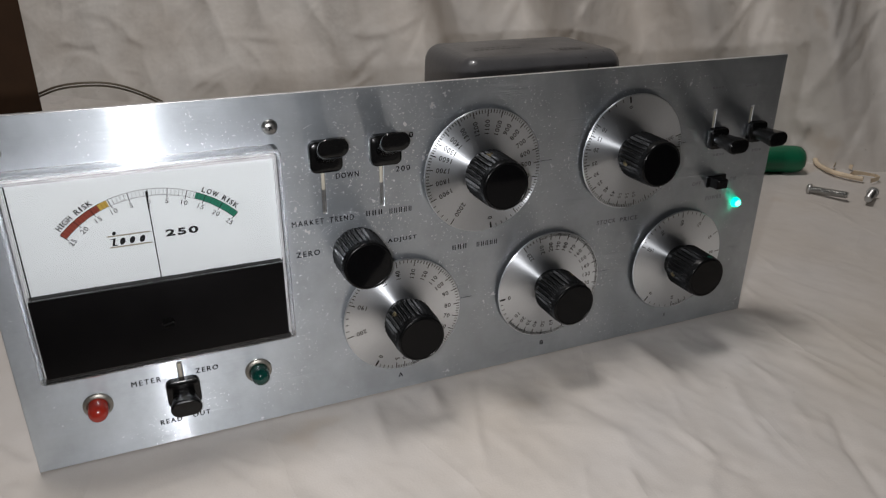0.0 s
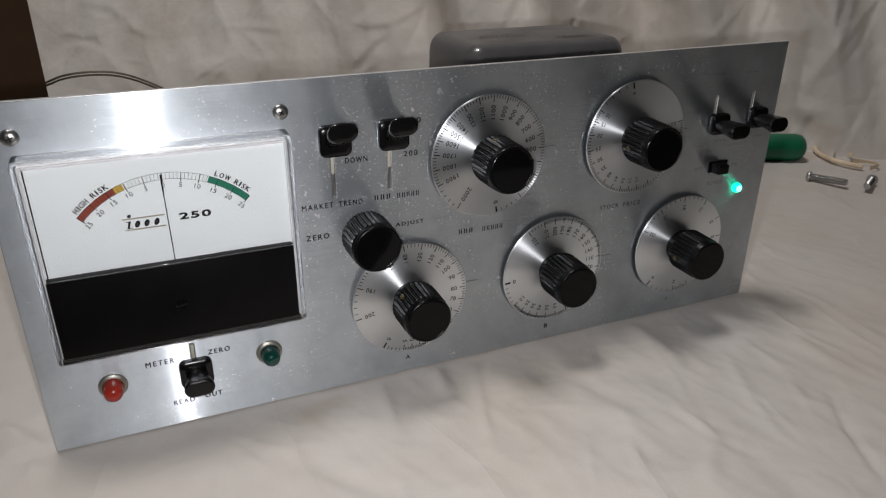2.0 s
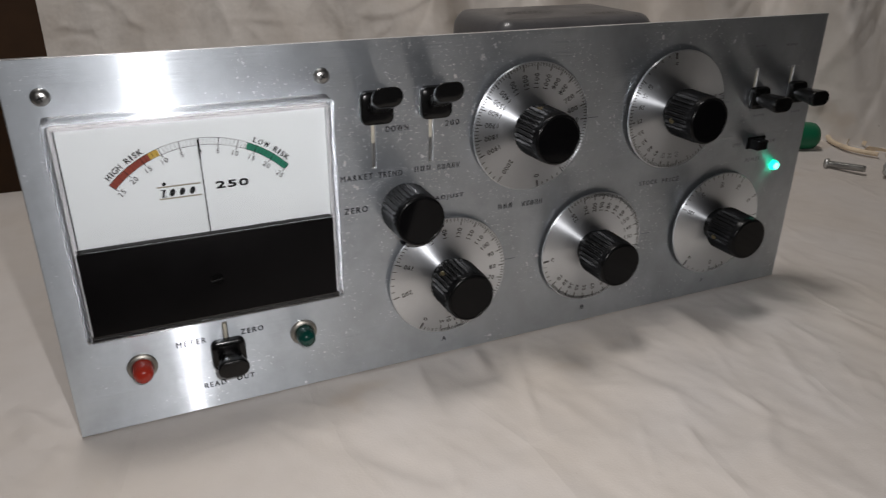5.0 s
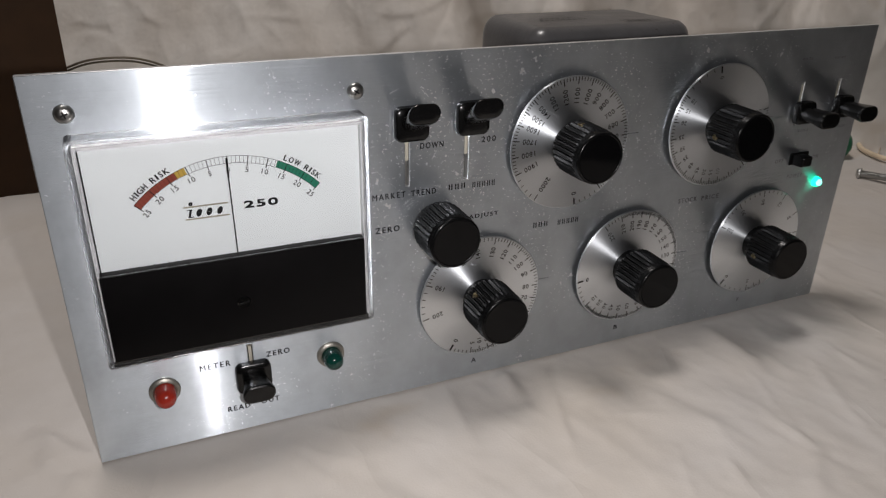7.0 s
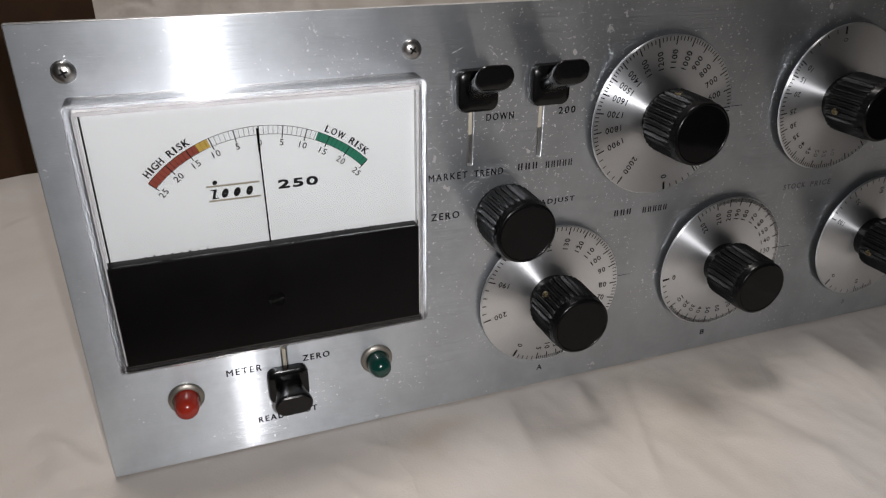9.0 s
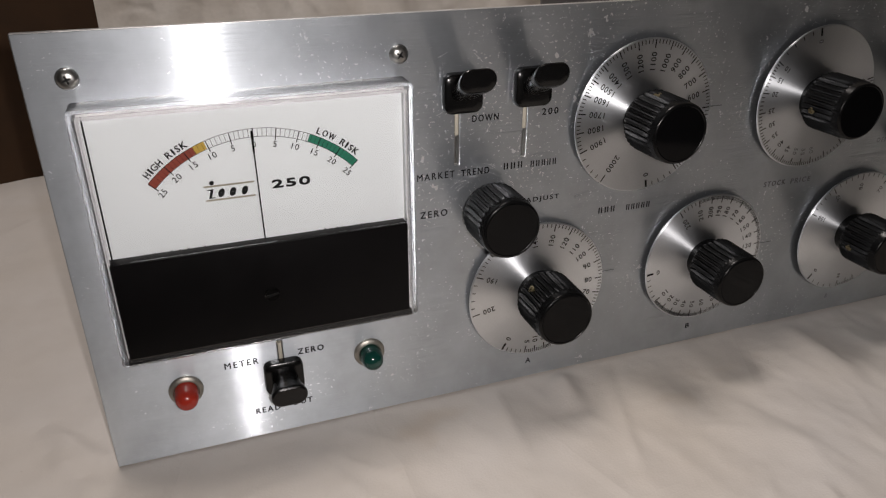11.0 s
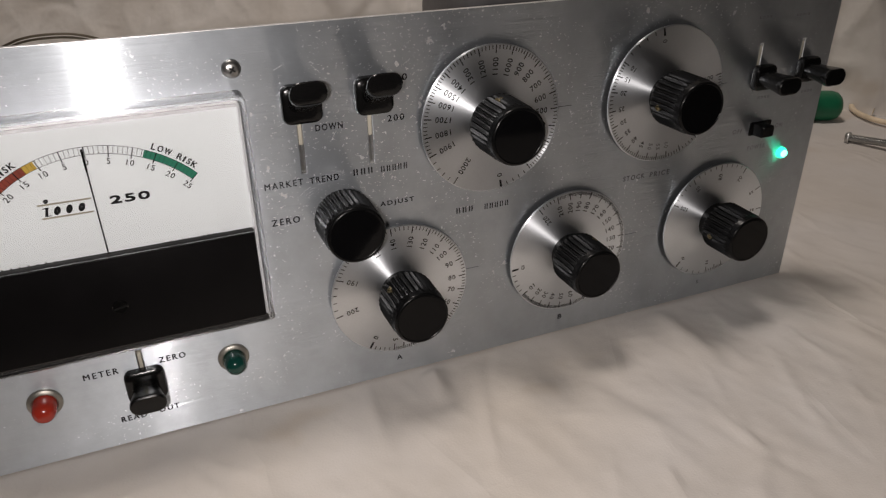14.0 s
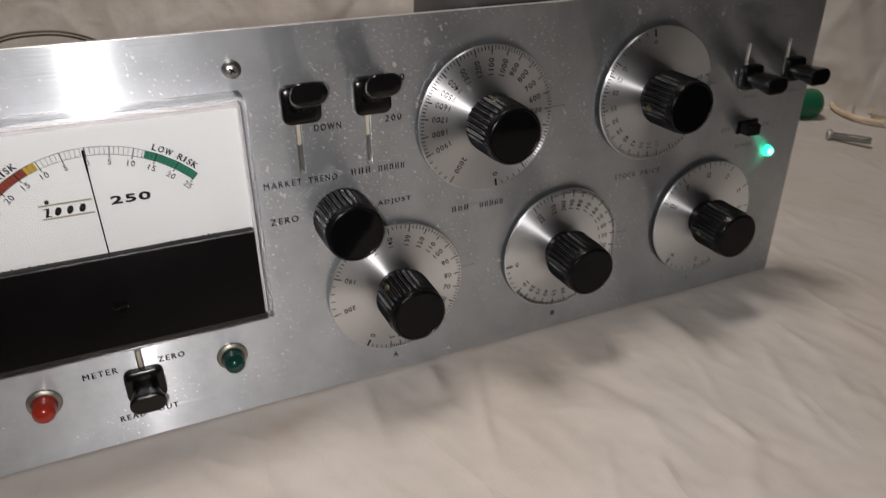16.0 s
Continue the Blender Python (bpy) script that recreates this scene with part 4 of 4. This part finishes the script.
for v in range(-25, 26, 5):
    on_arc("numeral", str(abs(v)), v * UNIT_DEG, ARC_IN - 0.0030, 0.0023)
for body, a0, a1 in (("HIGH RISK", -45.4, -25.2), ("LOW RISK", 25.0, 44.8)):
    pitch = [{"I": 1.35, " ": 1.9, "W": 3.1, "O": 2.6}.get(ch, 2.35) for ch in body]
    scale = (a1 - a0) / sum(pitch)
    for k, ch in enumerate(body):
        if ch != " ":
            on_arc("letter", ch, a0 + scale * (sum(pitch[:k]) + pitch[k] / 2), ARC_R + 0.0022, 0.0025, {"I": 0.0006, "O": 0.0020, "W": 0.0026, "H": 0.0017}.get(ch), bold=0.00007)
bm = bmesh.new()
for k, (dx, dy) in enumerate(((-1, -1), (-1, 1), (0, -1), (0, 1), (1, -1), (1, 1))):
    add_words(bm, "250", 0.0826 - CX + 0.00011 * dx, 0.1195 - CZ + 0.00015 * dy, 0.0032, width=0.0142, z=0.000008 * k)
part("model_number", print_mesh(bm, "model_number", INK), INK, meter, "bold extended black number", pose(0, 0, FACE_H + 0.0001))
# the maker's mark as plain slanted shapes between two khaki rules
bm = bmesh.new()


def add_oval(bm, x, y, rx, ry, hole, lean, n=20):
    """A leaning oval with an oval hole."""
    loops = []
    for q in (1.0, hole):
        loops.append([bm.verts.new((x + rx * q * math.cos(2 * math.pi * k / n) + lean * ry * q * math.sin(2 * math.pi * k / n), y + ry * (0.5 + 0.5 * q) * q ** 0.5 * math.sin(2 * math.pi * k / n), 0)) for k in range(n)])
    for k in range(n):
        bm.faces.new((loops[0][k], loops[0][(k + 1) % n], loops[1][(k + 1) % n], loops[1][k]))


add_bar(bm, 0.0534 - CX, 0.1186 - CZ, 0.0010, 0.0036, slant=0.0005)
add_bar(bm, 0.0531 - CX, 0.1201 - CZ, 0.0018, 0.0004)
add_bar(bm, 0.0538 - CX, 0.1170 - CZ, 0.0018, 0.0004)
for x in (0.0570, 0.0611, 0.0654):
    add_oval(bm, x - CX, 0.1186 - CZ, 0.00115, 0.0017, 0.04, 0.25)
add_oval(bm, 0.0540 - CX, 0.1228 - CZ, 0.00085, 0.00085, 0.05, 0.1)
part("makers_mark", print_mesh(bm, "makers_mark", INK), INK, meter, m=pose(0, 0, FACE_H + 0.0001))
bm = bmesh.new()
add_bar(bm, 0.0600 - CX, 0.1215 - CZ, 0.0182, 0.0007)
part("rule", print_mesh(bm, "rule", KHAKI_INK), KHAKI_INK, meter, m=pose(0, 0, FACE_H + 0.00005))
bm = bmesh.new()
add_bar(bm, 0.0602 - CX, 0.1161 - CZ, 0.0178, 0.0007)
part("rule", print_mesh(bm, "rule", KHAKI_INK), KHAKI_INK, meter, m=pose(0, 0, FACE_H + 0.00005))
# small print that is half covered by the mask
bm = bmesh.new()
for x, n, pitch in ((0.0274, 9, 0.0030), (0.0916, 5, 0.0024), (0.1062, 3, 0.0024)):
    for k in range(n):
        add_bar(bm, x + pitch * k - CX, 0.0976 - CZ, 0.0007, 0.0018 + 0.0003 * (k % 2))
tagged(part("small_print", print_mesh(bm, "small_print", INK), INK, meter, m=pose(0, 0, FACE_H + 0.0001)), kind="stuff")
bm = loft([[(-w, y, -0.0002), (w, y, -0.0002), (w, y, 0.0002), (-w, y, 0.0002)] for w, y in ((0.00022, 0.0), (0.00022, 0.0430), (0.00036, 0.0438), (0.00036, 0.0518))])
part("needle", bm, BLACK_FLAT, meter, "thin black needle at zero", pose(ARC_X, ARC_Z, 0.0068, 0, 0, 0.6))
zero_screw = part("zero_screw", lathe([(0.0030, 0.0), (0.0030, 0.0005), (0.0026, 0.0009), (0.0002, 0.0009)], 32), BEVEL_BLACK, meter, "black slotted zero adjuster", pose(0.0703 - CX, 0.0766 - CZ, MD + 0.0001))
part("slot", box((-0.0024, -0.0004, 0.0007), (0.0024, 0.0004, 0.00102)), RECESS, zero_screw, m=pose(0, 0, 0, 0, 0, 12))

# ---- chassis and grey can behind the plate ----
part("chassis", box((0.03, 0.0034, 0.004), (W - 0.03, 0.215, 0.062), 0.001), CHASSIS, unit, "plain metal chassis behind the plate")
BOX = (0.271, 0.397, 0.094, 0.176, 0.1690)
bx, by = (BOX[0] + BOX[1]) / 2, (BOX[2] + BOX[3]) / 2
bw, bd = BOX[1] - BOX[0], BOX[3] - BOX[2]
loops = [rounded_rect(bw + 0.003, bd + 0.003, 0.0145, 0.0), rounded_rect(bw, bd, 0.013, BOX[4] - 0.062 - 0.013)]
for k in range(1, 7):
    a = radians(15 * k)
    q = 0.0105 * (1 - math.cos(a))
    loops.append(rounded_rect(bw - 2 * q, bd - 2 * q, 0.013 - q * 0.9, BOX[4] - 0.062 - 0.013 + 0.013 * math.sin(a)))
loops.append(rounded_rect(bw - 0.05, bd - 0.05, 0.004, BOX[4] - 0.062 + 0.0002))
can = part("transformer_can", loft(loops), HAMMERED, unit, "rounded dark grey enamelled can on the chassis", pose(bx, by, 0.062), smooth=0.9)
# rubbed print on the can's lid, drawn as bars
top = BOX[4] - 0.062 + 0.00035
bm = bmesh.new()
for x, y, long, wide in ((0.026, -0.0285, 0.026, 0.0006), (0.026, -0.0195, 0.026, 0.0006), (0.013, -0.024, 0.0006, 0.009), (0.039, -0.024, 0.0006, 0.009)):
    add_bar(bm, x, y, long, wide)
for k in range(5):
    add_bar(bm, 0.018 + 0.004 * k, -0.024, 0.0022, 0.0040)
part("label_outline", print_mesh(bm, "label_outline", CAN_INK), CAN_INK, can, "rubbed dark label outline", pose(0, 0, top))
bm = bmesh.new()
for k in range(9):
    add_bar(bm, -0.040 + 0.0042 * k, -0.008, 0.0026, 0.0030)
for k in range(6):
    add_bar(bm, -0.036 + 0.0042 * k, -0.001, 0.0026, 0.0024)
part("rubbed_print", print_mesh(bm, "rubbed_print", CAN_INK), CAN_INK, can, "rubbed dark print", pose(0, 0, top))
part("orange_wire", tube([(0.100, 0.045, 0.150), (0.122, 0.048, 0.1644), (0.150, 0.05, 0.1646), (0.172, 0.05, 0.150), (0.175, 0.05, 0.062)], 0.0012), ORANGE, unit, "orange insulated wire")

# ---- things around it ----
cab = thing("wooden_box", "tall dark brown wooden box standing on the sheet", "box", pose(-0.2157, 0.424, 0, 0, 0, 10))
part("front_panel", box((-0.205, -0.050, -0.004), (0.203, -0.036, 0.606), 0.0008), BROWN, cab)
part("back_panel", box((-0.190, 0.036, -0.004), (0.188, 0.050, 0.606), 0.0008), BROWN, cab)
part("side_panel", box((-0.205, -0.036, -0.004), (-0.190, 0.036, 0.606), 0.0008), BROWN, cab)
part("side_panel", box((0.188, -0.036, -0.004), (0.2025, 0.036, 0.606), 0.0008), BROWN, cab)
part("top_panel", box((-0.205, -0.050, 0.606), (0.203, 0.050, 0.620), 0.0012), BROWN, cab)

cord = thing("power_cord", "thin twin brown cord arching behind the panel", "cord")
run = [(-0.06, 0.52, 0.004), (-0.03, 0.49, 0.075), (-0.003, 0.46, 0.0985), (0.030, 0.45, 0.1045), (0.0605, 0.45, 0.0998), (0.0945, 0.45, 0.0825), (0.13, 0.45, 0.055), (0.17, 0.46, 0.004)]
part("strand", tube(run, 0.0011), CORD, cord)
part("strand", tube([(x, y + 0.0006, z - 0.0023 - 0.0010 * math.sin(9 * x + 1.0) ** 2) for x, y, z in run], 0.0010), CORD, cord)

grip = thing("tool_handle", "rounded green rubber tool handle lying on the sheet", "tool handle", pose(0.7415, 0.2195, 0.0128, 0, 0, 157))
prof = [(0.0003, 0.0), (0.0065, 0.0004), (0.0108, 0.0018), (0.0137, 0.0052), (0.0149, 0.0100), (0.0151, 0.020), (0.0146, 0.070), (0.0112, 0.092), (0.0085, 0.102), (0.0050, 0.106)]
part("grip", lathe(prof, 40), HANDLE_GREEN, grip, m=pose(0, 0, 0, 0, 90, 0))


def machine_screw(length, label, m, head=0.0056, core=0.0036):
    ob = thing("machine_screw", label, "screw", m, "loose screws")
    part("head", lathe([(head * 0.95, 0.0), (head, 0.0006), (head * 0.96, 0.0022), (head * 0.7, 0.0038), (0.0003, 0.0044)], 28), DULL_STEEL, ob, m=pose(0, 0, 0, 0, -90, 0))
    part("shank", lathe([(core - 0.0001, 0.0)] + [(core - 0.0005 * (k % 2), 0.0006 * k) for k in range(1, int(length / 0.0006))] + [(core - 0.0008, length)], 20), DULL_STEEL, ob, m=pose(0, 0, 0, 0, 90, 0))
    return ob


machine_screw(0.034, "zinc-plated machine screw lying on the sheet", pose(0.690, 0.160, 0.0045, 0, -3, -64))
machine_screw(0.026, "short zinc-plated screw lying on the sheet", pose(0.738, 0.128, 0.0050, 0, -2, 210))

scrap = thing("plastic_scrap", "curled cream plastic strips lying on the sheet", "scrap")
part("strip", tube([(0.795, 0.256, 0.009), (0.782, 0.240, 0.006), (0.769, 0.222, 0.003), (0.762, 0.198, 0.003), (0.765, 0.180, 0.003), (0.772, 0.166, 0.003)], 0.0026), CREAM, scrap)


def ribbon(points, half):
    """A thin curled strip with some thickness, laid on edge along the points."""
    loops = []
    for k, (x, y, z) in enumerate(points):
        lean = 0.0016 * math.sin(k * 2.1)
        loops.append([(x - 0.0005, y, z), (x + 0.0005, y + 0.0005, z), (x + lean + 0.0005, y + 0.0005, z + half * (1 + 0.3 * math.sin(k * 1.7))), (x + lean - 0.0005, y, z + half * (1 + 0.3 * math.sin(k * 1.7)))])
    return loft(loops)


part("flake", ribbon([(0.772, 0.204, 0.001), (0.782, 0.212, 0.001), (0.792, 0.216, 0.001), (0.798, 0.208, 0.001), (0.794, 0.198, 0.001)], 0.0045), CREAM, scrap)
part("flake", ribbon([(0.768, 0.180, 0.001), (0.778, 0.184, 0.001), (0.790, 0.180, 0.001), (0.797, 0.170, 0.001), (0.788, 0.160, 0.001), (0.774, 0.158, 0.001)], 0.0040), CREAM, scrap)
